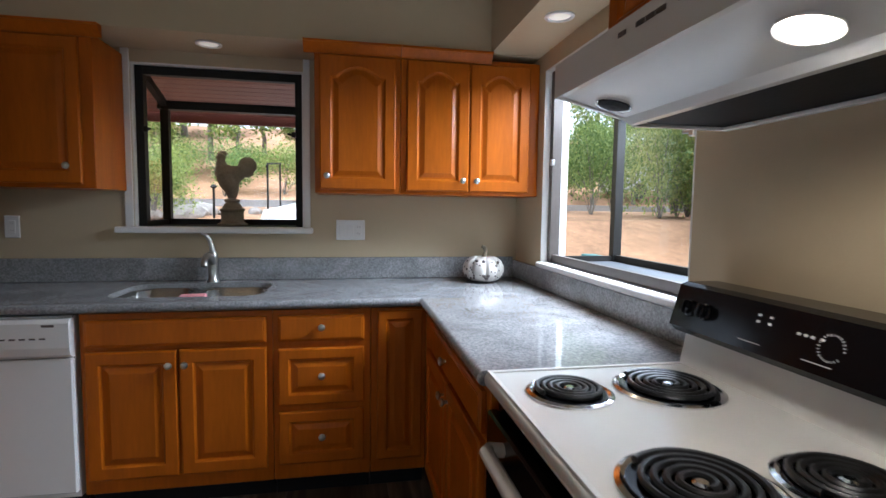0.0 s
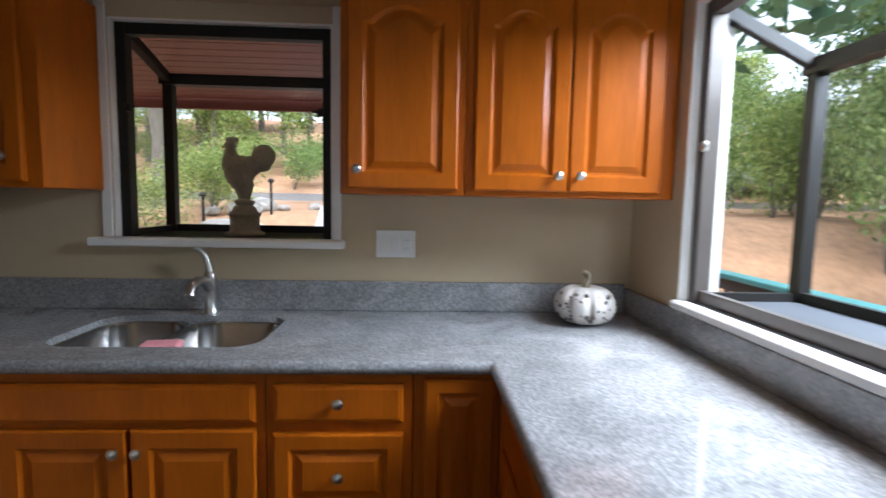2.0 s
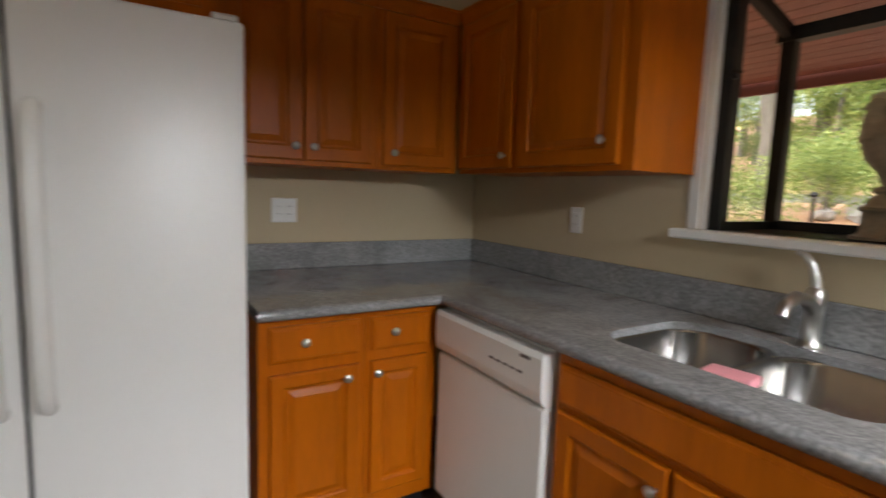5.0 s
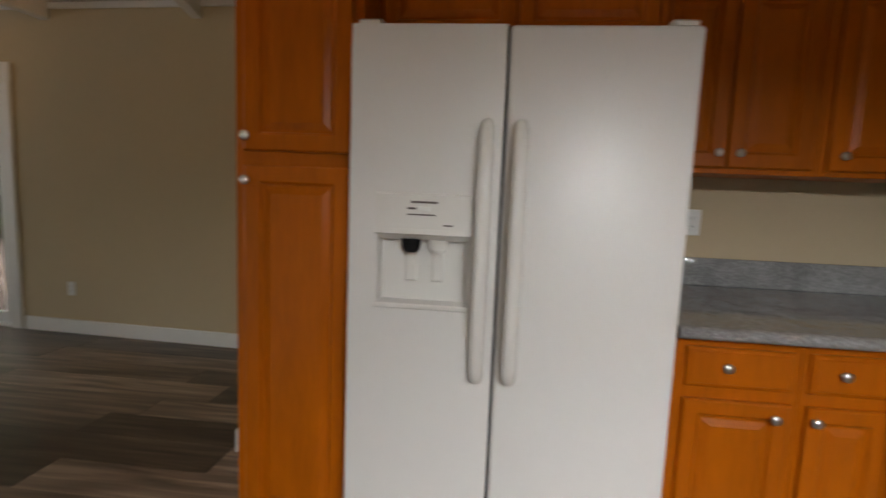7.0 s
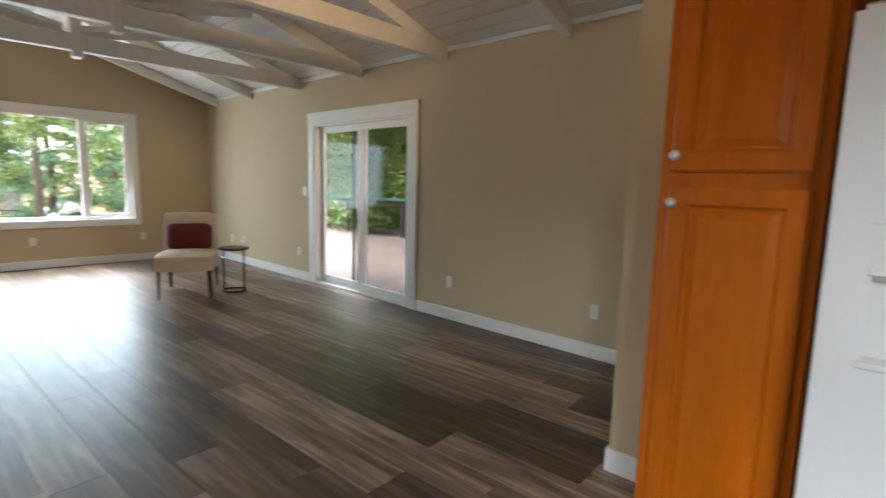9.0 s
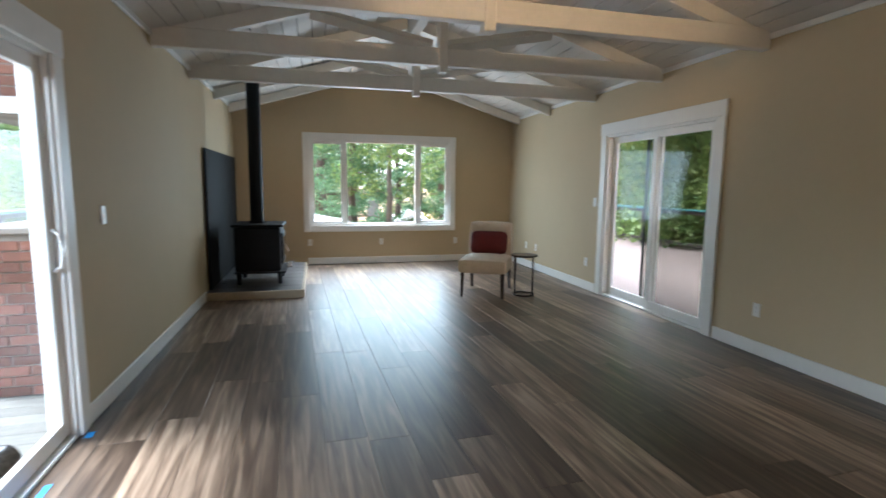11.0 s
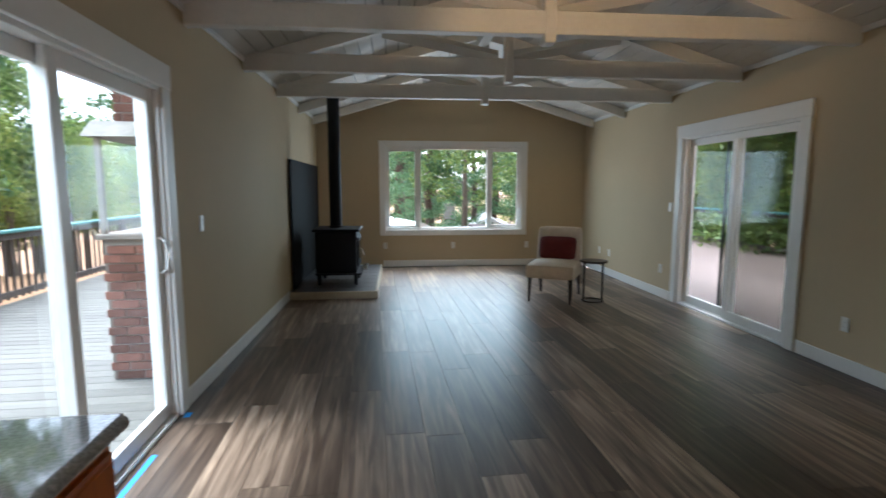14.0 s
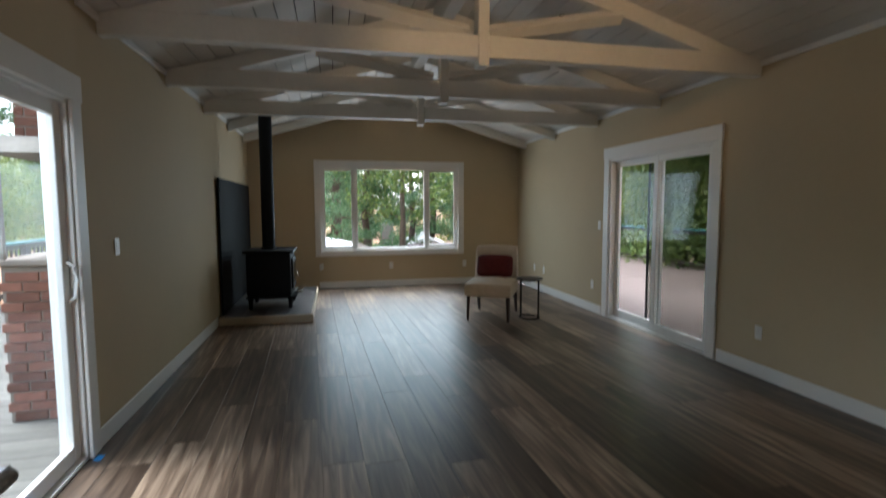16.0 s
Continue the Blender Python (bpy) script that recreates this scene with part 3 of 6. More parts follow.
def slider_door(name, m, w, h, label, handle_x, trim=0.115):
    """Local: x across, y outwards, room on the -y side. A white two-leaf sliding glass door with its trim."""
    t = thing(name, label, "sliding door", m, kind="structure")
    a = w / 2
    for x0, x1 in ((-a - trim + 0.02, -a + 0.02), (a - 0.02, a + trim - 0.02)):
        part("casing", box(x0, x1, -0.022, -0.001, 0, h - 0.02, 0.004), WHITE, t)
    part("casing", box(-a - trim + 0.01, a + trim - 0.01, -0.026, -0.001, h - 0.02, h + 0.125, 0.004), WHITE, t)
    for x0, x1 in ((-a, -a + 0.04), (a - 0.04, a)):
        part("jamb", box(x0, x1, 0.0, 0.135, 0.02, h, 0.003), VINYL, t)
    part("head", box(-a, a, 0.0, 0.135, h - 0.045, h - 0.001, 0.003), VINYL, t)
    tk = box(-a, a, 0.0, 0.135, 0.0, 0.022, 0.003)
    box(-a, a, 0.045, 0.052, 0.022, 0.034, bm=tk)
    box(-a, a, 0.09, 0.097, 0.022, 0.034, bm=tk)
    part("threshold", tk, VINYL, t)
    for k, (x0, x1, y) in enumerate(((-a + 0.04, 0.045, 0.095), (-0.045, a - 0.04, 0.05))):
        lf = thing("leaf", "", "")
        lf.parent = t
        lf.matrix_basis = Matrix.Identity(4)
        for nm, b in (("stile", box(x0, x0 + 0.075, y - 0.018, y + 0.018, 0.03, h - 0.045, 0.004)), ("stile", box(x1 - 0.075, x1, y - 0.018, y + 0.018, 0.03, h - 0.045, 0.004)),
                      ("rail", box(x0 + 0.075, x1 - 0.075, y - 0.018, y + 0.018, 0.03, 0.12, 0.004)), ("rail", box(x0 + 0.075, x1 - 0.075, y - 0.018, y + 0.018, h - 0.12, h - 0.045, 0.004))):
            part(nm, b, VINYL, lf)
        pane(lf, [(x0 + 0.07, y, 0.11), (x1 - 0.07, y, 0.11), (x1 - 0.07, y, h - 0.11), (x0 + 0.07, y, h - 0.11)])
    y = 0.03
    hx = handle_x
    hd = tube([(hx, y, 0.92), (hx, y - 0.035, 0.95), (hx, y - 0.045, 1.03), (hx, y - 0.035, 1.11), (hx, y, 1.14)], 0.010, 8)
    part("handle", hd, VINYL, t, "white D-shaped pull handle", smooth=True)
    return t


# east door: local x to the south
slider_door("door_1", pose(0, -4.31, 0, 0, 0, -90), 1.9, 2.04, "white sliding glass door to the deck, closed", 0.875)
HERE = LIVING
d2 = slider_door("door_2", pose(WU, -1.65, 0, 0, 0, 90), 1.82, 2.05, "white sliding glass patio door, closed", -0.85)
for x in (-0.25, 0.80):
    part("screen_stile", box(x - 0.02, x + 0.02, 0.122, 0.133, 0.03, 2.0, 0.003), BRONZE, d2, "dark screen door frame")
part("screen_mesh", box(-0.23, 0.78, 0.126, 0.129, 0.05, 1.98), SCREEN, d2, "dark insect screen").visible_shadow = False


def wide_window():
    t = thing("window_3", "white vinyl three-light window with painted casing", "window", pose(-2.435, SV, 0, 0, 0, 180), kind="structure")
    a, z0, z1 = 1.255, 0.665, 2.17
    tw = 0.095
    for b in (box(-a - tw, -a + 0.01, -0.022, -0.001, z0 - tw, z1 + tw, 0.004), box(a - 0.01, a + tw, -0.022, -0.001, z0 - tw, z1 + tw, 0.004),
              box(-a + 0.01, a - 0.01, -0.022, -0.001, z1 - 0.01, z1 + tw, 0.004), box(-a + 0.01, a - 0.01, -0.022, -0.001, z0 - tw, z0 + 0.01, 0.004)):
        part("casing", b, WHITE, t)
    for b in (box(-a, -a + 0.05, 0.02, 0.10, z0, z1, 0.004), box(a - 0.05, a, 0.02, 0.10, z0, z1, 0.004), box(-a + 0.05, a - 0.05, 0.02, 0.10, z0, z0 + 0.05, 0.004), box(-a + 0.05, a - 0.05, 0.02, 0.10, z1 - 0.05, z1, 0.004)):
        part("frame", b, VINYL, t)
    for x in (-0.64, 0.64):
        part("mullion", box(x - 0.035, x + 0.035, 0.025, 0.09, z0 + 0.05, z1 - 0.05, 0.004), VINYL, t)
    for x0, x1 in ((-a + 0.05, -0.675), (0.675, a - 0.05)):
        s = thing("sash", "", "")
        s.parent = t
        s.matrix_basis = Matrix.Identity(4)
        for b in (box(x0, x0 + 0.035, 0.04, 0.07, z0 + 0.05, z1 - 0.05, 0.003), box(x1 - 0.035, x1, 0.04, 0.07, z0 + 0.05, z1 - 0.05, 0.003), box(x0 + 0.035, x1 - 0.035, 0.04, 0.07, z0 + 0.05, z0 + 0.085, 0.003), box(x0 + 0.035, x1 - 0.035, 0.04, 0.07, z1 - 0.085, z1 - 0.05, 0.003)):
            part("sash_rail", b, VINYL, s)
        pane(s, [(x0 + 0.03, 0.055, z0 + 0.08), (x1 - 0.03, 0.055, z0 + 0.08), (x1 - 0.03, 0.055, z1 - 0.08), (x0 + 0.03, 0.055, z1 - 0.08)])
    pane(t, [(-0.61, 0.06, z0 + 0.05), (0.61, 0.06, z0 + 0.05), (0.61, 0.06, z1 - 0.05), (-0.61, 0.06, z1 - 0.05)])
    part("latch", box(-0.655, -0.625, 0.005, 0.025, 1.35, 1.42, 0.003), VINYL, t)
    return t


wide_window()
HERE = Matrix.Identity(4)

# ---- cabinets ----


def loop_faces(b, a, c):
    for k in range(len(a)):
        j = (k + 1) % len(a)
        b.faces.new((a[k], a[j], c[j], c[k]))


def door_mesh(w, h, arch=0.0, margin=0.058):
    """A raised-panel door: x 0..w, z 0..h, its back at y = 0 and its face at y = -0.02."""
    n = 12 if arch else 1

    def outline(inset, rise):
        x0, x1, z0, z1 = inset, w - inset, inset, h - inset
        pts = [(x0, z0), (x1, z0)]
        if rise:
            sh = min(0.025, (x1 - x0) * 0.1)
            pts.append((x1, z1 - rise))
            for k in range(n + 1):
                s = k / n
                x = (x1 - sh) + (x0 + sh - x1 + sh) * s
                pts.append((x, z1 - rise + rise * math.sin(math.pi * s) ** 0.8))
            pts.append((x0, z1 - rise))
        else:
            pts += [(x1, z1), (x0, z1)]
        return pts

    count = len(outline(0.1, arch))
    b = bmesh.new()

    def ring(pts, y):
        return [b.verts.new((p[0], y, p[1])) for p in pts]

    def outer(inset):
        if not arch:
            return outline(inset, 0)
        base = outline(margin, arch)
        x0, x1, z0, z1 = inset, w - inset, inset, h - inset
        res = [(x0, z0), (x1, z0), (x1, z1)]
        for k in range(n + 1):
            res.append((min(max(base[3 + k][0], x0 + 0.001), x1 - 0.001), z1))
        return res + [(x0, z1)]
    r0 = ring(outer(0.0), 0.0)
    r1 = ring(outer(0.0), -0.015)
    r2 = ring(outer(0.006), -0.020)
    r3 = ring(outline(margin - 0.006, arch), -0.020)
    r4 = ring(outline(margin, arch), -0.015)
    r5 = ring(outline(margin + 0.004, arch), -0.009)
    r6 = ring(outline(margin + 0.012, arch), -0.009)
    r7 = ring(outline(margin + 0.034, arch), -0.018)
    for a, c in ((r0, r1), (r1, r2), (r2, r3), (r3, r4), (r4, r5), (r5, r6), (r6, r7)):
        loop_faces(b, a, c)
    b.faces.new(r7)
    b.faces.new(r0[::-1])
    return b


def slab_mesh(w, h):
    """A drawer front with a stepped, rounded edge."""
    b = bmesh.new()
    rings = []
    for inset, y in ((0, 0), (0, -0.012), (0.007, -0.017), (0.012, -0.0175), (0.014, -0.020)):
        rings.append([b.verts.new(p) for p in ((inset, y, inset), (w - inset, y, inset), (w - inset, y, h - inset), (inset, y, h - inset))])
    for a, c in zip(rings, rings[1:]):
        loop_faces(b, a, c)
    b.faces.new(rings[-1])
    b.faces.new(rings[0][::-1])
    return b


def knob_mesh():
    b = lathe([(0.006, 0), (0.006, 0.010), (0.011, 0.014), (0.0155, 0.019), (0.0155, 0.023), (0.010, 0.028), (0.001, 0.029)], 16)
    b.transform(Matrix.Rotation(radians(90), 4, 'X'))
    return b


KNOB = mesh_of(knob_mesh(), "knob", NICKEL, True)


def front(cab, kind, x, z, w, h, knob=None, arch=0.0, margin=0.058):
    b = slab_mesh(w, h) if kind == "drawer" else door_mesh(w, h, arch, margin)
    d = part("drawer_front" if kind != "door" else "door", b, WOOD, cab, m=pose(x, -0.001, z))
    if knob:
        k = new("knob", KNOB)
        k.parent = d
        k.matrix_basis = pose(knob[0] - x, -0.02, knob[1] - z)
        tagged(k, "brushed nickel knob")
    return d


def cabinet(label, m, w, d, z0, z1, toe=False, category="cabinet", group="kitchen cabinets", hollow=0.0):
    """Local: x 0..w along the front, front at y = 0, back at y = d."""
    c = thing("kitchen_cabinet", label, category, m, group)
    b = box(0, w, 0, d, z0 + (0.10 if toe else 0), z1 - hollow, 0.002)
    if hollow:
        part("front_rail", box(0, w, 0, 0.03, z1 - hollow, z1, 0.001), WOOD, c)
        part("side_panel", box(0, 0.018, 0.03, d, z1 - hollow, z1, 0.001), WOOD, c)
        part("side_panel", box(w - 0.018, w, 0.03, d, z1 - hollow, z1, 0.001), WOOD, c)
    part("body", b, WOOD, c)
    if toe:
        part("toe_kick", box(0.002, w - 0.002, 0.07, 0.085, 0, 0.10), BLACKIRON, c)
    return c


def crown(parent, x0, x1, z, ret=None, d=0.33):
    prof = [(0.0, z - 0.055), (-0.012, z - 0.055), (-0.016, z - 0.045), (-0.042, z - 0.012), (-0.05, z - 0.010), (-0.05, z), (0.0, z)]
    part("crown_moulding", prism(prof, 'x', x0, x1), WOOD, parent)


BASE_F = -0.65
# north base run
c = cabinet("honey maple sink cabinet with two raised-panel doors", pose(-2.095, BASE_F, 0), 0.76, 0.64, 0, 0.875, True, "base cabinet", hollow=0.25)
front(c, "drawer", 0.02, 0.735, 0.715, 0.115)
front(c, "door", 0.02, 0.165, 0.352, 0.55, (0.345, 0.655))
front(c, "door", 0.383, 0.165, 0.352, 0.55, (0.408, 0.655))
c = cabinet("honey maple cabinet with three drawers", pose(-1.333, BASE_F, 0), 0.425, 0.64, 0, 0.875, True, "base cabinet")
front(c, "drawer", 0.022, 0.735, 0.375, 0.115, (0.21, 0.80))
front(c, "panelled", 0.022, 0.447, 0.375, 0.255, (0.21, 0.58), margin=0.05)
front(c, "panelled", 0.022, 0.175, 0.375, 0.24, (0.21, 0.30), margin=0.05)
c = cabinet("honey maple corner cabinet with one narrow door", pose(-0.906, BASE_F, 0), 0.255, 0.64, 0, 0.875, True, "base cabinet")
front(c, "door", 0.03, 0.165, 0.205, 0.70, margin=0.045)
# east base run: local x to the south
c = cabinet("honey maple cabinet with a drawer over two doors", pose(BASE_F, -0.652, 0, 0, 0, -90), 1.07, 0.64, 0, 0.875, True, "base cabinet")
front(c, "drawer", 0.13, 0.735, 0.90, 0.115, (0.58, 0.795))
front(c, "door", 0.13, 0.165, 0.446, 0.55, (0.545, 0.66))
front(c, "door", 0.584, 0.165, 0.446, 0.55, (0.615, 0.66))
c = cabinet("honey maple end cabinet beside the sliding door", pose(BASE_F, -2.508, 0, 0, 0, -90), 0.67, 0.64, 0, 0.875, True, "base cabinet")
front(c, "drawer", 0.02, 0.735, 0.63, 0.115, (0.335, 0.795))
front(c, "door", 0.02, 0.165, 0.312, 0.55, (0.30, 0.66))
front(c, "door", 0.338, 0.165, 0.312, 0.55, (0.37, 0.66))
# west base run: local x to the north
WF = -2.755
c = cabinet("honey maple base cabinet with a drawer and door", pose(WF, -1.345, 0, 0, 0, 90), 0.375, 0.74, 0, 0.875, True, "base cabinet")
front(c, "drawer", 0.035, 0.725, 0.315, 0.125, (0.15, 0.795))
front(c, "door", 0.035, 0.165, 0.315, 0.52, (0.30, 0.645), margin=0.05)
c = cabinet("honey maple base cabinet with a narrow drawer and door", pose(WF, -0.968, 0, 0, 0, 90), 0.30, 0.74, 0, 0.875, True, "base cabinet")
front(c, "drawer", 0.02, 0.725, 0.235, 0.125, (0.105, 0.795))
front(c, "door", 0.02, 0.165, 0.235, 0.52, (0.04, 0.645), margin=0.05)

# upper cabinets
UZ0, UZ1 = 1.40, 2.10
c = cabinet("honey maple wall cabinet with one arched door", pose(-1.17, -0.33, 0), 0.425, 0.328, UZ0, UZ1, category="wall cabinet")
front(c, "door", 0.025, UZ0 + 0.02, 0.375, 0.655, (0.06, UZ0 + 0.085), 0.05)
crown(c, -0.05, 0.425, 2.134)
c = cabinet("honey maple wall cabinet with two arched doors", pose(-0.743, -0.33, 0), 0.741, 0.328, UZ0, UZ1, category="wall cabinet")
front(c, "door", 0.03, UZ0 + 0.02, 0.325, 0.655, (0.32, UZ0 + 0.075), 0.05)
front(c, "door", 0.36, UZ0 + 0.02, 0.325, 0.655, (0.395, UZ0 + 0.075), 0.05)
crown(c, 0.0, 0.47, 2.134)
c = cabinet("honey maple wall cabinet with two raised-panel doors", pose(-3.155, -0.33, 0), 1.005, 0.328, UZ0, UZ1, category="wall cabinet")
front(c, "door", 0.01, UZ0 + 0.02, 0.40, 0.655, (0.375, UZ0 + 0.07))
front(c, "door", 0.455, UZ0 + 0.02, 0.50, 0.655, (0.90, UZ0 + 0.10))
crown(c, 0.0, 1.05, 2.134)
c = cabinet("honey maple wall cabinet over the counter with two doors", pose(-3.17, -1.40, 0, 0, 0, 90), 0.64, 0.328, UZ0, UZ1, category="wall cabinet")
front(c, "door", 0.02, UZ0 + 0.02, 0.292, 0.655, (0.28, UZ0 + 0.075))
front(c, "door", 0.32, UZ0 + 0.02, 0.292, 0.655, (0.355, UZ0 + 0.075))
crown(c, 0.0, 0.64, 2.134)
c = cabinet("honey maple wall cabinet in the corner with one door", pose(-3.17, -0.758, 0, 0, 0, 90), 0.42, 0.328, UZ0, UZ1, category="wall cabinet")
front(c, "door", 0.025, UZ0 + 0.02, 0.36, 0.655, (0.07, UZ0 + 0.075))
crown(c, 0.0, 0.40, 2.134)
c = cabinet("honey maple cabinet over the refrigerator", pose(-2.93, -2.355, 0, 0, 0, 90), 0.95, 0.568, 1.80, UZ1 + 0.03, category="wall cabinet")
front(c, "door", 0.02, 1.815, 0.45, 0.29, margin=0.05)
front(c, "door", 0.48, 1.815, 0.45, 0.29, margin=0.05)
c = cabinet("tall honey maple pantry cabinet with two doors", pose(-2.755, -2.782, 0, 0, 0, 90), 0.425, 0.74, 0, 2.13, True, "pantry")
front(c, "door", 0.035, 0.12, 0.36, 1.235, (0.05, 1.305))
front(c, "door", 0.035, 1.40, 0.36, 0.70, (0.05, 1.447))
c = cabinet("honey maple cabinet over the range hood", pose(-0.335, -1.68, 0, 0, 0, -90), 0.85, 0.333, 1.735, UZ1 + 0.03, category="wall cabinet")
front(c, "door", 0.02, 1.75, 0.40, 0.34, margin=0.05)
front(c, "door", 0.43, 1.75, 0.40, 0.34, margin=0.05)

# ---- worktops ----
SX0, SX1, SY0, SY1 = -2.065, -1.395, -0.545, -0.125


def edge_strip(bm, p, q, z, h=0.04):
    """Rounded front edge between two points."""
    tube([Vector(p) + (Vector(q) - Vector(p)) * s for s in (0, 0.5, 1)], h / 2, 12, bm)


def worktop(label, slabs, edges):
    t = thing("worktop", label, "worktop", group="granite worktops")
    for s in slabs:
        part("slab", box(*s, 0.882, 0.922), GRANITE, t)
    for p, q in edges:
        e = bmesh.new()
        edge_strip(e, (*p, 0.902), (*q, 0.902), 0.9)
        part("rounded_edge", e, GRANITE, t, smooth=True)
    return t


SM = (SX0 + SX1) / 2 - 0.02
wt = worktop("polished grey granite worktop with a backsplash", [(-2.705, SX0, -0.67, -0.001), (SX1, -0.002, -0.67, -0.001), (SX0, SX1, -0.67, SY0), (SX0, SX1, SY1, -0.001),
             (-0.67, -0.002, -1.728, -0.6702), (-3.498, -2.7052, -1.355, -0.001)],
             [((-2.705, -0.67), (-0.67, -0.67)), ((-0.67, -0.67), (-0.67, -1.728)), ((-2.705, -0.67), (-2.705, -1.355))])
part("backsplash", box(-3.497, -0.023, -0.021, -0.0015, 0.9225, 1.046, 0.003), GRANITE, wt)
part("backsplash", box(-0.022, -0.0015, -1.66, -0.0015, 0.9225, 1.027, 0.003), GRANITE, wt)
part("backsplash", box(-3.4985, -3.478, -1.355, -0.022, 0.9225, 1.046, 0.003), GRANITE, wt)
w2 = worktop("polished grey granite worktop end with rounded edge", [(-0.67, -0.002, -3.19, -2.506)], [((-0.67, -2.506), (-0.67, -3.19)), ((-0.67, -3.19), (-0.002, -3.19))])


def bowl(x0, x1, y0, y1, depth):
    """A rounded sink bowl with walls of its own thickness."""
    b = bmesh.new()

    def rr(x0, x1, y0, y1, r, z):
        vs = []
        for cx, cy, a0 in ((x1 - r, y1 - r, 0), (x0 + r, y1 - r, 90), (x0 + r, y0 + r, 180), (x1 - r, y0 + r, 270)):
            for k in range(7):
                a = radians(a0 + 15 * k)
                vs.append(b.verts.new((cx + r * math.cos(a), cy + r * math.sin(a), z)))
        return vs
    R = 0.09
    rings = [rr(x0 - 0.012, x1 + 0.012, y0 - 0.012, y1 + 0.012, R + 0.012, 0.90), rr(x0, x1, y0, y1, R, 0.898), rr(x0 + 0.006, x1 - 0.006, y0 + 0.006, y1 - 0.006, R, 0.89), rr(x0 + 0.012, x1 - 0.012, y0 + 0.012, y1 - 0.012, R, 0.91 - depth + 0.04), rr(x0 + 0.04, x1 - 0.04, y0 + 0.04, y1 - 0.04, R - 0.02, 0.91 - depth)]
    for a, c in zip(rings, rings[1:]):
        loop_faces(b, a, c)
    b.faces.new(rings[-1])
    return b


def corner_fill(x, y, sx, sy, r):
    """The solid corner that rounds a cut-out in the slab."""
    pts = [(x, y)] + [(x + sx * r * (1 - math.sin(radians(a))), y + sy * r * (1 - math.cos(radians(a)))) for a in range(0, 91, 15)]
    return prism(pts, 'z', 0.8822, 0.9219)


for x, y, sx, sy in ((SX0, SY0, 1, 1), (SX1, SY0, -1, 1), (SX0, SY1, 1, -1), (SX1, SY1, -1, -1)):
    part("sink_corner", corner_fill(x, y, sx, sy, 0.10), GRANITE, wt)
sink = thing("kitchen_sink", "stainless steel double sink set under the granite worktop", "sink")
part("bowl", bowl(SX0 + 0.002, SM - 0.012, SY0 + 0.002, SY1 - 0.002, 0.20), STEEL, sink, smooth=True)
part("bowl", bowl(SM + 0.012, SX1 - 0.002, SY0 + 0.002, SY1 - 0.002, 0.18), STEEL, sink, smooth=True)
for x, y in (((SX0 + SM) / 2, -0.30), ((SM + SX1) / 2, -0.30)):
    part("drain", lathe([(0.045, 0), (0.045, 0.004), (0.03, 0.005), (0.028, 0.002)], 20, (x, y, 0.712 if x < SM else 0.732)), CHROME, sink)
sp = box(-0.055, 0.055, -0.035, 0.035, 0, 0.025, 0.006, 2)
solo("sponge", sp, SPONGE, "pink sponge on the sink divider", "sponge", pose(-1.70, -0.50, 0.899, 0, 0, 8))

fc = thing("faucet", "brushed nickel single-lever kitchen faucet", "faucet", pose(-1.715, -0.085, 0.9222, 0, 0, 0))
part("base", lathe([(0.030, 0), (0.030, 0.008), (0.026, 0.014), (0.023, 0.02), (0.023, 0.115), (0.025, 0.12), (0.025, 0.15), (0.018, 0.165), (0.002, 0.168)], 20), NICKEL, fc, smooth=True)
part("spout", tube([(0, 0, 0.10), (0.002, -0.05, 0.135), (0.004, -0.12, 0.15), (0.004, -0.17, 0.135), (0.004, -0.185, 0.105)], [0.02, 0.019, 0.017, 0.016, 0.015], 12), NICKEL, fc, smooth=True)
part("lever", tube([(0, 0, 0.16), (-0.004, 0.0, 0.19), (-0.012, -0.005, 0.225), (-0.030, -0.012, 0.252), (-0.05, -0.02, 0.262)], [0.014, 0.013, 0.011, 0.009, 0.007], 10), NICKEL, fc, smooth=True)


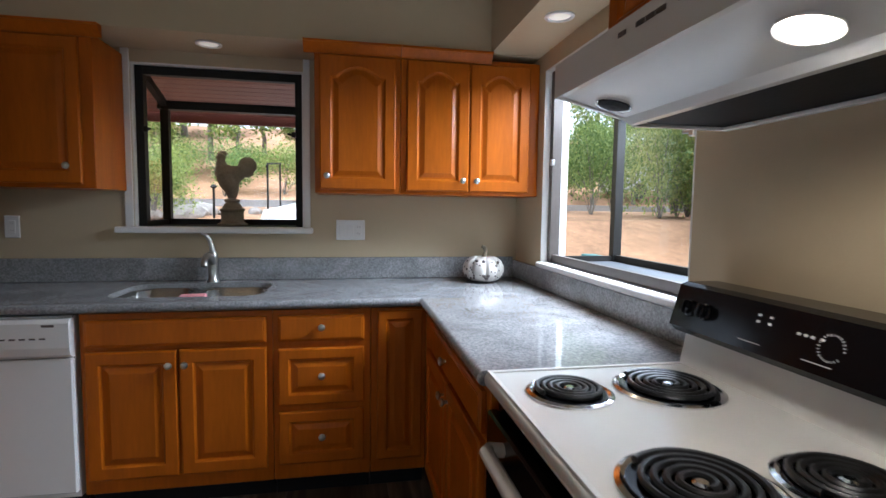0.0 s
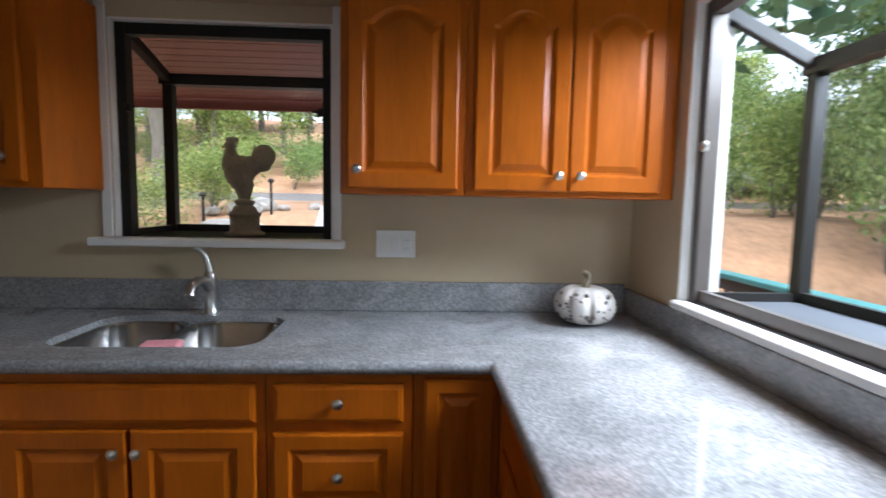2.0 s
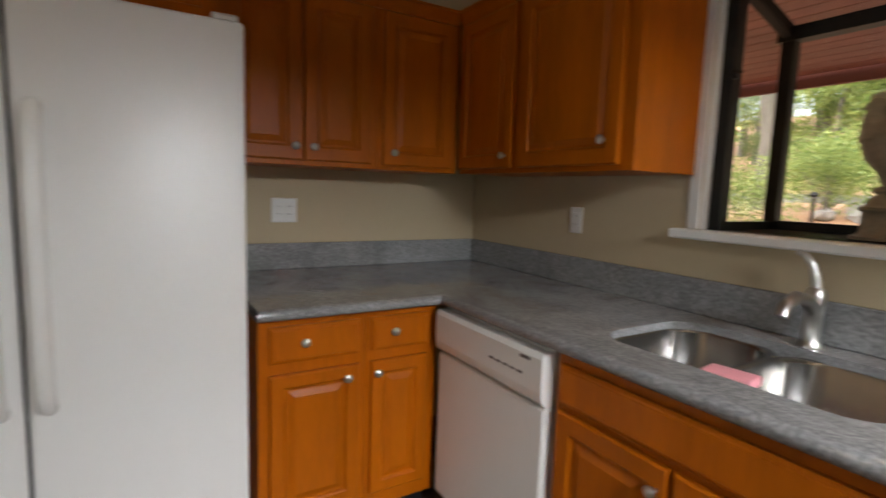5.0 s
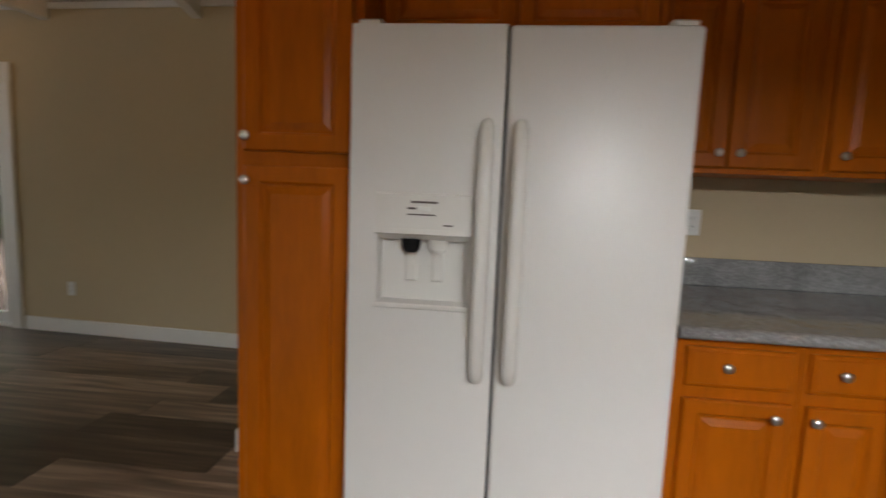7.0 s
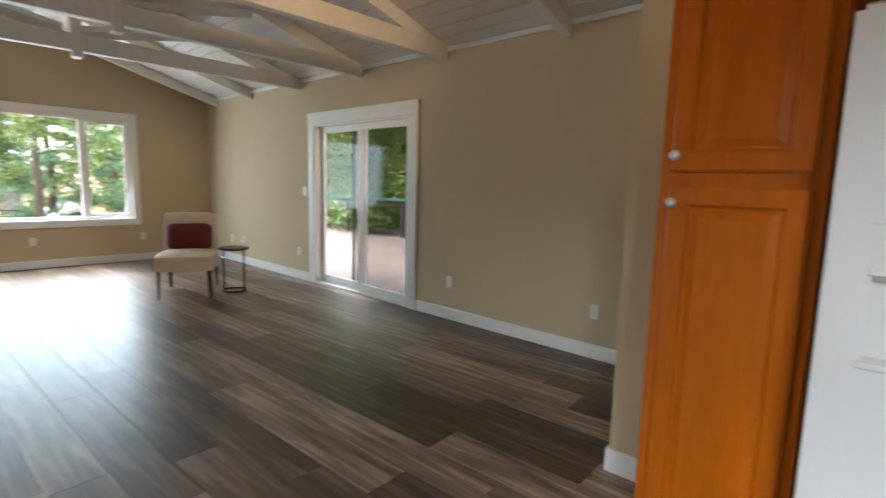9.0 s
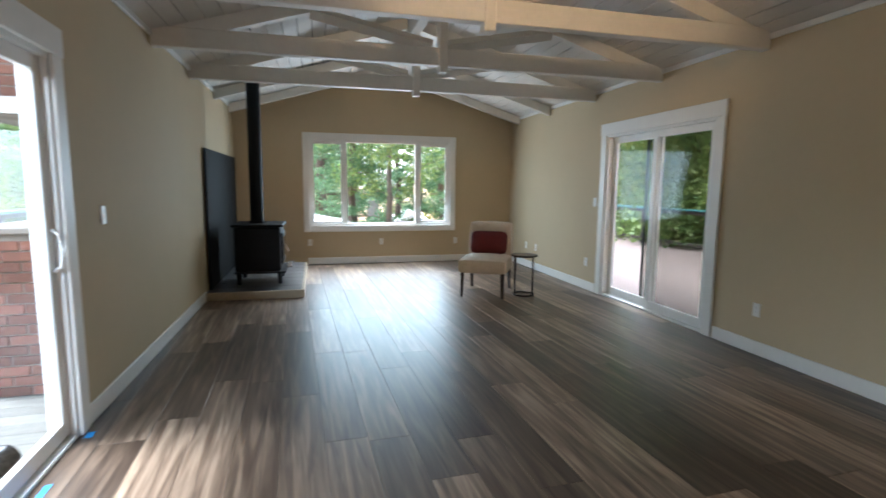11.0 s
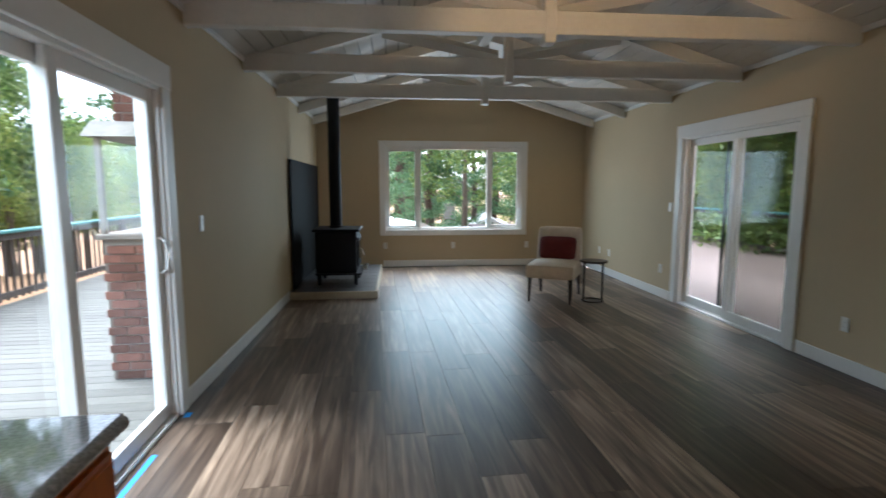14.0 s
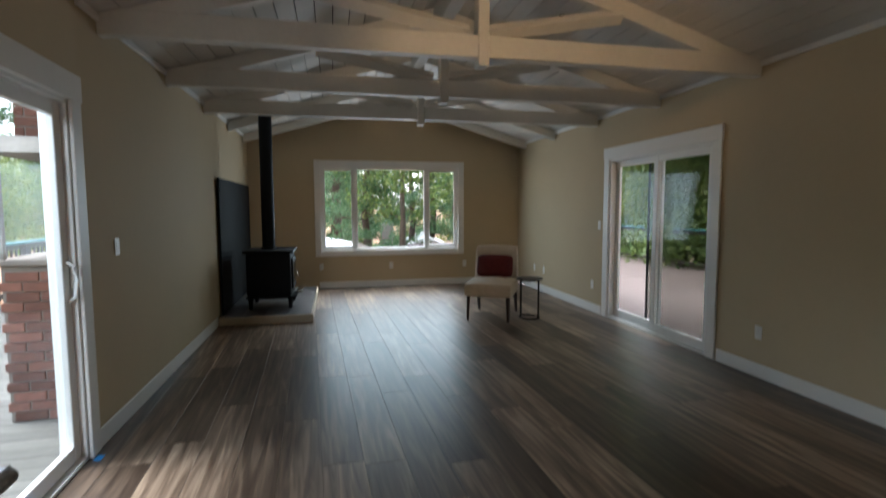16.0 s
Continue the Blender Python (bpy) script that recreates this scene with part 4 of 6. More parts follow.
# ---- pumpkin ----
def pumpkin():
    t = thing("pumpkin", "whitewashed carved pumpkin with a curled stem", "ornament", pose(-0.255, -0.20, 0.9222))
    b = bmesh.new()
    n, rows = 48, 14
    rings = []
    for j in range(rows + 1):
        ph = -math.pi / 2 + math.pi * j / rows
        ring = []
        for k in range(n):
            a = 2 * math.pi * k / n
            rib = 1 - 0.09 * (abs(math.cos(a * 4.5)) < 0.28) - 0.05 * (1 - abs(math.cos(a * 4.5)))
            r = 0.118 * math.cos(ph) ** 0.7 * rib if abs(ph) < 1.55 else 0.004
            z = 0.068 + 0.068 * math.sin(ph) - 0.018 * math.exp(-(r / 0.03) ** 2) * (1 if ph > 0 else -0.6)
            ring.append(b.verts.new((r * math.cos(a), r * math.sin(a), z)))
        rings.append(ring)
    for a, c in zip(rings, rings[1:]):
        loop_faces(b, a, c)
    b.faces.new(rings[0][::-1])
    b.faces.new(rings[-1])
    b.transform(Matrix.Diagonal((1, 1, 1.1, 1)))
    part("shell", b, PUMPKIN, t, smooth=True)
    part("stem", tube([(0, 0, 0.11), (0.0, 0, 0.145), (0.012, 0.004, 0.17), (0.006, 0.004, 0.19), (-0.012, 0.0, 0.20)], [0.02, 0.014, 0.012, 0.012, 0.009], 8), STONE, t, "twisted grey stem", smooth=True)
    rnd = random.Random(4)
    for _ in range(46):
        a, ph = rnd.uniform(math.pi * 1.0, math.pi * 2.0), rnd.uniform(-0.8, 0.75)
        r = 0.1165 * math.cos(ph) ** 0.7
        s = rnd.uniform(0.004, 0.010)
        q = bmesh.new()
        bmesh.ops.create_icosphere(q, subdivisions=1, radius=s, matrix=Matrix.Translation((r * math.cos(a), r * math.sin(a), 0.075 + 0.075 * math.sin(ph))) @ Matrix.Rotation(a, 4, 'Z') @ Matrix.Diagonal((0.6, 1.2, 1.0, 1)))
        part("fleck", q, SPECK, t)


pumpkin()


# ---- rooster, a plain shape ----
def rooster():
    prof = [(0.105, 0.0), (0.105, 0.012), (0.085, 0.02), (0.078, 0.03), (0.078, 0.10), (0.086, 0.108), (0.086, 0.118), (0.07, 0.128), (0.055, 0.155), (0.042, 0.165), (0.055, 0.175), (0.055, 0.187), (0.03, 0.197), (0.001, 0.198)]
    b = lathe(prof, 24)

    def blob(c, s, rot=0):
        q = bmesh.new()
        bmesh.ops.create_uvsphere(q, u_segments=18, v_segments=12, radius=1, matrix=Matrix.Translation(c) @ Matrix.Rotation(radians(rot), 4, 'Y') @ Matrix.Diagonal((*s, 1)))
        join(b, q)
    tube([(0, 0, 0.19), (0.0, 0, 0.25), (-0.02, 0, 0.31), (-0.035, 0, 0.36)], [0.028, 0.05, 0.075, 0.08], 16, b)
    blob((-0.025, 0, 0.36), (0.095, 0.07, 0.075), 25)
    tube([(-0.06, 0, 0.37), (-0.075, 0, 0.42), (-0.075, 0, 0.46), (-0.072, 0, 0.485)], [0.065, 0.045, 0.032, 0.026], 14, b)
    blob((-0.075, 0, 0.485), (0.034, 0.026, 0.03))
    tube([(-0.10, 0, 0.485), (-0.125, 0, 0.478)], [0.012, 0.002], 8, b)
    for k in range(4):
        blob((-0.09 + 0.017 * k, 0, 0.515 + 0.006 * (k in (1, 2))), (0.011, 0.007, 0.017))
    blob((-0.095, 0, 0.455), (0.012, 0.008, 0.022))
    tube([(0.02, 0, 0.37), (0.07, 0, 0.39), (0.10, 0, 0.42)], [0.065, 0.05, 0.05], 12, b)
    blob((0.115, 0, 0.435), (0.068, 0.035, 0.062))
    blob((0.105, 0, 0.40), (0.055, 0.04, 0.05), 30)
    for v in b.verts:
        k = 0.80 if v.co.z < 0.188 else 0.76
        v.co = (v.co.x * k, v.co.y * k, v.co.z * 0.80)
    solo("rooster_statue", b, STONE, "weathered brown stone rooster on a turned pedestal", "statue", pose(-1.67, 0.19, 1.216), smooth=True)


rooster()

# ---- range ----


def spiral(r0, r1, turns, z):
    n = int(turns * 26)
    return [((r0 + (r1 - r0) * k / n) * math.cos(2 * math.pi * turns * k / n), (r0 + (r1 - r0) * k / n) * math.sin(2 * math.pi * turns * k / n), z) for k in range(n + 1)]


def kitchen_range():
    t = thing("kitchen_range", "white electric coil range with black control panel", "range", pose(-0.655, -1.735, 0, 0, 0, -90))
    w, d = 0.76, 0.64      # local x to the south, y towards the wall
    part("body", box(0.002, w - 0.002, 0.02, d, 0.02, 0.885, 0.004), BLACK, t)
    part("cooktop", box(0, w, -0.02, d - 0.10, 0.887, 0.922, 0.012, 3), ENAMEL, t, "white enamel cooktop", smooth=True)
    lip = box(0.012, w - 0.012, -0.012, 0.0, 0.922, 0.926, 0.0015)
    box(0.004, 0.016, -0.012, d - 0.11, 0.922, 0.926, 0.0015, bm=lip)
    box(w - 0.016, w - 0.004, -0.012, d - 0.11, 0.922, 0.926, 0.0015, bm=lip)
    part("cooktop_rim", lip, ENAMEL, t)
    part("backguard", prism([(d - 0.115, 0.90), (d, 0.90), (d, 1.03), (d - 0.09, 1.03)], 'x', 0.0, w), ENAMEL, t)
    panel = part("control_panel", prism([(d - 0.125, 1.012), (d - 0.145, 1.03), (d - 0.115, 1.135), (d - 0.095, 1.142), (d - 0.005, 1.142), (d - 0.005, 1.012)], 'x', -0.004, w + 0.004), BLACK, t, "glossy black control panel")
    tilt = math.atan2(0.03, 0.105)

    def on_panel(x, s):
        return Matrix.Translation((x, d - 0.1455 + 0.03 * s, 1.03 + 0.105 * s)) @ Matrix.Rotation(radians(90) - tilt, 4, 'X')
    for x in (0.06, 0.115, w - 0.115, w - 0.06):
        k = lathe([(0.021, 0), (0.021, 0.006), (0.017, 0.010), (0.016, 0.022), (0.001, 0.023)], 18)
        box(-0.004, 0.004, -0.016, 0.016, 0.02, 0.028, 0.001, bm=k)
        part("knob", k, BLACK, panel, "black burner knob", m=on_panel(x, 0.5))
    for x, s in ((0.27, 0.75), (0.30, 0.75), (0.27, 0.62), (0.30, 0.62), (0.37, 0.6), (0.385, 0.6), (0.40, 0.6), (0.42, 0.6)):
        q = box(-0.004, 0.004, -0.0025, 0.0025, 0, 0.0012)
        q.transform(on_panel(x, s))
        part("printed_mark", q, WHITE, panel)
    for x in (0.26, 0.42):
        q = box(-0.03, 0.03, -0.0008, 0.0008, 0, 0.0012)
        q.transform(on_panel(x, 0.18))
        part("printed_line", q, WHITE, panel)
    for k in range(22):
        a = 2 * math.pi * k / 24
        q = box(-0.0009, 0.0009, -0.002, 0.002, 0, 0.0012)
        q.transform(on_panel(0.44, 0.5) @ Matrix.Translation((0.025 * math.cos(a), 0.025 * math.sin(a), 0)) @ Matrix.Rotation(a + math.pi / 2, 4, 'Z'))
        part("dial_mark", q, WHITE, panel)
    part("oven_door", box(0.01, w - 0.01, -0.012, 0.018, 0.20, 0.83, 0.006), BLACK, t, "black glass oven door")
    part("drawer", box(0.01, w - 0.01, -0.008, 0.018, 0.03, 0.19, 0.006), ENAMEL, t)
    h = tube([(0.15, -0.012, 0.79), (0.15, -0.045, 0.795), (0.17, -0.058, 0.80), (w - 0.17, -0.058, 0.80), (w - 0.15, -0.045, 0.795), (w - 0.15, -0.012, 0.79)], 0.016, 10)
    part("oven_handle", h, ENAMEL, t, "white bar handle", smooth=True)
    for x, y, r in ((0.175, 0.13, 0.08), (0.185, 0.365, 0.105), (0.572, 0.15, 0.105), (0.60, 0.375, 0.085)):
        bn = part("burner", lathe([(r + 0.016, 0.0), (r + 0.016, 0.004), (r + 0.008, 0.007), (r + 0.002, 0.004), (r * 0.6, -0.004), (0.02, -0.006), (0.001, -0.006)], 36), CHROME, t, "chrome drip pan", m=pose(x, y, 0.9225), smooth=True)
        # solid black disc: shade down in the drip pan, put into colour
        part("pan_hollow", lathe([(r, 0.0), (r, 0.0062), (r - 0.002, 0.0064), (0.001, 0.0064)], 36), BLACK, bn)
        part("coil", tube(spiral(0.018, r - 0.006, 4.6 if r > 0.09 else 3.8, 0.013), 0.0062, 7), COIL, bn, "black spiral heating coil", smooth=True)
        part("hub", lathe([(0.014, 0.006), (0.014, 0.013), (0.009, 0.016), (0.001, 0.016)], 14), CHROME, bn)


kitchen_range()


def range_hood():
    t = thing("range_hood", "white range hood with two round lamps", "range hood", pose(0, -1.715, 0, 0, 0, -90))
    w = 0.815
    # local y: 0 at the wall, negative into the room
    shell = prism([(-0.50, 1.605), (-0.50, 1.685), (-0.34, 1.73), (-0.02, 1.73), (-0.003, 1.73), (-0.003, 1.545), (-0.02, 1.545), (-0.02, 1.70), (-0.34, 1.70), (-0.47, 1.67), (-0.485, 1.605)], 'x', 0, w)
    part("shell", shell, ENAMEL, t, "white enamel shell")
    for x in (0.0, w - 0.012):
        part("end_plate", prism([(-0.49, 1.605), (-0.49, 1.67), (-0.34, 1.71), (-0.004, 1.71), (-0.004, 1.545), (-0.28, 1.545), (-0.31, 1.56)], 'x', x + 0.0005, x + 0.0115), ENAMEL, t)
    part("lamp_housing", prism([(-0.484, 1.608), (-0.484, 1.62), (-0.28, 1.60), (-0.28, 1.547), (-0.30, 1.547), (-0.315, 1.565)], 'x', 0.013, w - 0.013), ENAMEL, t)
    part("filter", box(0.013, w - 0.013, -0.278, -0.021, 1.553, 1.56, 0.002), BLACKIRON, t, "dark greasy filter mesh")
    part("filter_frame", box(0.013, w - 0.013, -0.029, -0.0205, 1.543, 1.553, 0.002), ENAMEL, t)
    sl = math.degrees(math.atan2(0.043, 0.169))
    for x, m in ((0.085, BLACKIRON), (0.60, glow_material("lit_hood_lamp", (1.0, 0.9, 0.75), 9.0))):
        lp = lathe([(0.052, -0.004), (0.058, -0.006), (0.058, 0.0), (0.001, 0.0)], 24)
        o = part("lamp_ring", lp, CHROME if x < 0.2 else ENAMEL, t, m=pose(x, -0.385, 1.5825, -sl, 0, 0) @ Matrix.Diagonal((0.75, 0.75, 1, 1)))
        part("bulb", lathe([(0.05, -0.0065), (0.03, -0.012), (0.001, -0.014)], 20), m, o)
    for x in (0.30, 0.36, 0.39, 0.42, 0.48):
        part("printed_mark", box(x, x + 0.025, -0.502, -0.5002, 1.655, 1.664), SPECK, t)


range_hood()

# ---- dishwasher, refrigerator ----


def dishwasher():
    t = thing("dishwasher", "white built-in dishwasher beneath the granite worktop", "dishwasher", pose(-2.705, -0.655, 0))
    w = 0.60
    part("body", box(0.005, w - 0.005, 0.0, 0.58, 0.10, 0.872), ENAMEL, t)
    part("door", box(0.004, w - 0.004, -0.03, -0.001, 0.13, 0.70, 0.006), ENAMEL, t)
    p = part("control_panel", prism([(-0.022, 0.705), (-0.04, 0.72), (-0.046, 0.75), (-0.046, 0.85), (-0.038, 0.866), (-0.001, 0.866), (-0.001, 0.705)], 'x', 0.004, w - 0.004), ENAMEL, t)
    for k in range(5):
        part("printed_mark", box(0.35 + 0.035 * k, 0.372 + 0.035 * k, -0.0475, -0.0462, 0.785, 0.792), SPECK, p)
    part("printed_mark", box(0.50, 0.545, -0.0475, -0.0462, 0.835, 0.845), SPECK, p)
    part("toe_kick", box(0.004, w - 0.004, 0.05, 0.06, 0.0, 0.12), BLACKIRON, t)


dishwasher()


def fridge():
    t = thing("refrigerator", "white side-by-side refrigerator with a water dispenser", "refrigerator", pose(-2.565, -2.335, 0, 0, 0, 90))
    w, h = 0.93, 1.742
    part("body", box(0.004, w - 0.004, 0.075, 0.86, 0.03, h - 0.02, 0.006), FRIDGE, t)
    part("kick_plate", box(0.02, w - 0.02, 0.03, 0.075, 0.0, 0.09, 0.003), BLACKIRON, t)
    sp = 0.43
    # freezer door with a recess for the dispenser
    hx0, hx1, hz0, hz1 = 0.085, 0.345, 0.965, 1.165
    fd = pierced('y', 0.0, 0.07, 0.0, sp - 0.004, 0.10, h, [(hx0, hx1, hz0, hz1)])
    bmesh.ops.remove_doubles(fd, verts=fd.verts[:], dist=1e-5)
    fd = part("freezer_door", fd, FRIDGE, t)
    part("door", box(sp + 0.004, w, 0.0, 0.07, 0.10, h, 0.012, 3), FRIDGE, t, smooth=True)
    edge = tube([(0.003, 0.006, 0.1), (0.003, 0.006, h)], 0.006, 8)
    part("door_edge", edge, FRIDGE, fd)
    rc = bmesh.new()
    box(hx0, hx1, 0.066, 0.0695, hz0, hz1, bm=rc)
    part("recess_back", rc, ENAMEL, fd)
    ch = prism([(0.0, hz1), (0.066, hz1), (0.066, hz1 - 0.015), (0.03, hz1 - 0.015)], 'x', hx0, hx1)
    part("chute_hood", ch, ENAMEL, fd)
    for x in (0.175, 0.255):
        part("nozzle", lathe([(0.03, 0.0), (0.026, -0.03), (0.018, -0.04), (0.001, -0.04)], 14, (x, 0.04, hz1 - 0.012)), ENAMEL if x > 0.2 else BLACKIRON, fd)
        part("paddle", box(x - 0.018, x + 0.018, 0.05, 0.06, hz0 + 0.06, hz1 - 0.05, 0.004), ENAMEL, fd)
    part("drip_tray", box(hx0 - 0.01, hx1 + 0.01, -0.012, 0.06, hz0 - 0.012, hz0 + 0.004, 0.004), ENAMEL, fd)
    pn = part("dispenser_panel", prism([(-0.014, hz1 + 0.005), (-0.010, hz1 + 0.02), (-0.006, hz1 + 0.115), (0.0, hz1 + 0.12), (0.0, hz1 + 0.0)], 'x', hx0 - 0.008, hx1 + 0.008), ENAMEL, fd)
    for x0, x1, y0, y1, z0, z1 in ((0.18, 0.255, -0.0105, -0.0062, 0.092, 0.098), (0.17, 0.195, -0.0115, -0.0072, 0.074, 0.080), (0.17, 0.25, -0.0118, -0.008, 0.058, 0.062), (0.275, 0.30, -0.0130, -0.009, 0.03, 0.034)):
        part("printed_mark", box(x0, x1, y0, y1, hz1 + z0, hz1 + z1), SPECK, pn)
    b = box(0.20, 0.235, -0.012, -0.0072, hz1 + 0.071, hz1 + 0.083, 0.001)
    part("indicator", b, PLASTIC, pn)
    for x in (sp - 0.045, sp + 0.045):
        hd = tube([(x, 0.004, 0.76), (x, -0.03, 0.775), (x, -0.052, 0.82), (x, -0.06, 0.95), (x, -0.062, 1.12), (x, -0.06, 1.29), (x, -0.052, 1.42), (x, -0.03, 1.465), (x, 0.004, 1.48)], [0.018, 0.02, 0.021, 0.021, 0.021, 0.021, 0.021, 0.02, 0.018], 12)
        part("handle", hd, ENAMEL, fd if x < sp else t, "white bowed handle", smooth=True)
    part("gasket", box(sp - 0.0035, sp + 0.0035, 0.012, 0.07, 0.1, h - 0.002), BLACKIRON, t)
    for x in (0.045, w - 0.045):
        part("hinge_cover", prism([(0.01, h + 0.001), (0.01, h + 0.012), (0.03, h + 0.022), (0.14, h + 0.022), (0.14, h + 0.001)], 'x', x - 0.03, x + 0.03), ENAMEL, t)


fridge()


# ---- plates, lamps ----
def plate(label, m, gangs, kind="outlet"):
    t = thing("wall_outlet" if kind == "outlet" else "light_switch", label, "outlet" if kind == "outlet" else "switch", m, group="wall plates")
    w = 0.07 + 0.046 * (gangs - 1)
    part("plate", box(-w / 2, w / 2, -0.007, -0.001, -0.057, 0.057, 0.003), PLASTIC, t)
    for k in range(gangs):
        x = -w / 2 + 0.035 + 0.046 * k
        part("insert", box(x - 0.0165, x + 0.0165, -0.0095, -0.0068, -0.033, 0.033, 0.0015), PLASTIC, t)
        if kind == "outlet" or k == gangs - 1 and gangs == 3:
            b = bmesh.new()
            for z in (-0.018, 0.018):
                for dx in (-0.006, 0.006):
                    box(x + dx - 0.001, x + dx + 0.001, -0.0101, -0.0094, z - 0.004, z + 0.004, bm=b)
            part("slots", b, SPECK, t)
    return t


plate("white three-gang wall plate over the granite backsplash", pose(-0.993, 0, 1.201), 3, "switch")
plate("white outlet over the kitchen backsplash", pose(-2.688, 0, 1.207), 1)
plate("white outlet on the kitchen wall beside the refrigerator", pose(-3.5, -1.08, 1.20, 0, 0, 90), 2)
HERE = LIVING
for v in (1.37, -0.17, -2.93, -4.55, -4.95):
    plate("white outlet low on the beige wall", pose(WU, v, 0.375, 0, 0, 90), 1)
for u in (-1.18, -2.42, -3.80):
    plate("white outlet below the wide window", pose(u, SV, 0.385, 0, 0, 180), 1)
plate("white light switch beside the patio door", pose(WU, -2.77, 1.19, 0, 0, 90), 1, "switch")
plate("white light switch beside the deck door", pose(0, -0.38, 1.18, 0, 0, -90), 1, "switch")
HERE = Matrix.Identity(4)


def downlight(x, y, z):
    t = thing("recessed_light", "lit recessed downlight in the window soffit", "ceiling light", pose(x, y, z), group="recessed lights")
    part("trim_ring", lathe([(0.062, -0.001), (0.062, -0.006), (0.048, -0.008), (0.046, -0.001)], 28), WHITE, t)
    part("lamp", lathe([(0.045, -0.0015), (0.03, -0.004), (0.001, -0.005)], 20), glow_material("lit_downlight", (1.0, 0.9, 0.75), 0.08), t)


downlight(-0.14, -0.887, 2.137)
downlight(-1.69, -0.17, 2.135)
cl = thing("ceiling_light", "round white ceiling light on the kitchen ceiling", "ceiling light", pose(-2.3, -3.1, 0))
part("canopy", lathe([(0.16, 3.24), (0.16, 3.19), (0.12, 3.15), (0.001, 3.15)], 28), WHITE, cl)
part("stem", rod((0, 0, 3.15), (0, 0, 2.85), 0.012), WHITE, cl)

for cx, cy, r in ((-3.39, -6.1, 0.035), (-3.55, -5.66, 0.085)):
    cn = thing("ceiling_can", "dark recessed fixture in the sloped white ceiling", "ceiling light", pose(cx, cy, EAVE_Z + SLOPE * (cx + 4.88) - 0.008, 0, -16.7, 0), group="ceiling cans")
    part("ring", lathe([(r, 0.0), (r, -0.01), (r * 0.85, -0.012), (r * 0.82, -0.004)], 24), BRONZE, cn)
    part("opening", lathe([(r * 0.82, -0.002), (r * 0.8, -0.006), (0.001, -0.006)], 20), DARKGAP, cn)

# ---- living room things ----
HERE = LIVING


def wood_stove():
    h = thing("hearth", "raised hearth with slate tiles and a pale wooden edge", "hearth", pose(0, 0, 0))
    x0, x1, y0, y1 = -1.13, -0.003, -5.45, -3.12
    part("edge", box(x0, x1, y1 - 0.03, y1, 0.001, 0.10, 0.005), CREAMWOOD, h)
    part("edge", box(x0, x0 + 0.03, y0, y1 - 0.0302, 0.001, 0.10, 0.005), CREAMWOOD, h)
    part("base", box(x0 + 0.031, x1, y0, y1 - 0.031, 0.001, 0.085), MORTAR, h)
    tl = None
    n, k = 4, 8
    sx, sy = (x1 - x0 - 0.034) / n, (y1 - y0 - 0.034) / k
    for i in range(n):
        for j in range(k):
            m = pose(x0 + 0.032 + sx * (i + 0.5), y0 + sy * (j + 0.5), 0.085)
            if tl is None:
                tl = part("tile", box(-sx / 2 + 0.002, sx / 2 - 0.002, -sy / 2 + 0.002, sy / 2 - 0.002, 0.0, 0.013, 0.002), SLATE, h, m=m)
            else:
                again(tl, m)
    s = thing("heat_shield", "black metal heat shield panel on the wall", "heat shield", pose(0, 0, 0))
    part("panel", box(-0.045, -0.025, -5.55, -3.30, 0.103, 1.80, 0.003), SHIELD, s)
    for v in (-3.45, -5.40):
        part("spacer", rod((-0.025, v, 1.5), (-0.001, v, 1.5), 0.012), BLACKIRON, s)
    t = thing("wood_stove", "black cast iron wood stove on a slate hearth", "wood stove", pose(-0.55, -3.87, 0.0985))
    part("firebox", box(-0.29, 0.27, -0.33, 0.33, 0.17, 0.74, 0.025, 2), BLACKIRON, t)
    part("top_plate", box(-0.33, 0.30, -0.36, 0.36, 0.741, 0.775, 0.012, 2), BLACKIRON, t)
    part("pedestal_shelf", box(-0.35, 0.28, -0.34, 0.34, 0.145, 0.169, 0.006), BLACKIRON, t)
    part("ash_lip", box(-0.42, -0.351, -0.22, 0.22, 0.20, 0.225, 0.006), STEEL, t, "steel ash lip")
    d = part("fire_door", box(-0.315, -0.291, -0.25, 0.25, 0.25, 0.66, 0.008), BLACKIRON, t)
    part("door_glass", box(-0.3185, -0.3155, -0.19, 0.19, 0.33, 0.60, 0.001), BLACK, d)
    part("door_handle", tube([(-0.316, 0.22, 0.5), (-0.36, 0.24, 0.49), (-0.38, 0.25, 0.42)], 0.009, 8), STEEL, d)
    for x in (-0.27, 0.23):
        for y in (-0.27, 0.27):
            part("leg", rod((x, y, 0.0), (x, y, 0.147), 0.022, 0.035, 8), BLACKIRON, t)
    part("flue_collar", lathe([(0.10, 0.775), (0.10, 0.80), (0.088, 0.805), (0.001, 0.805)], 24, (0.02, -0.03, 0)), BLACKIRON, t)
    part("flue_pipe", rod((0.02, -0.03, 0.80), (0.02, -0.03, 2.70), 0.085, n=24), BLACKIRON, t, "tall black flue pipe", smooth=True)


CREAMWOOD = material("pale_wood_edge", (0.42, 0.35, 0.25), 0.5, var=0.15, scale=5)
wood_stove()


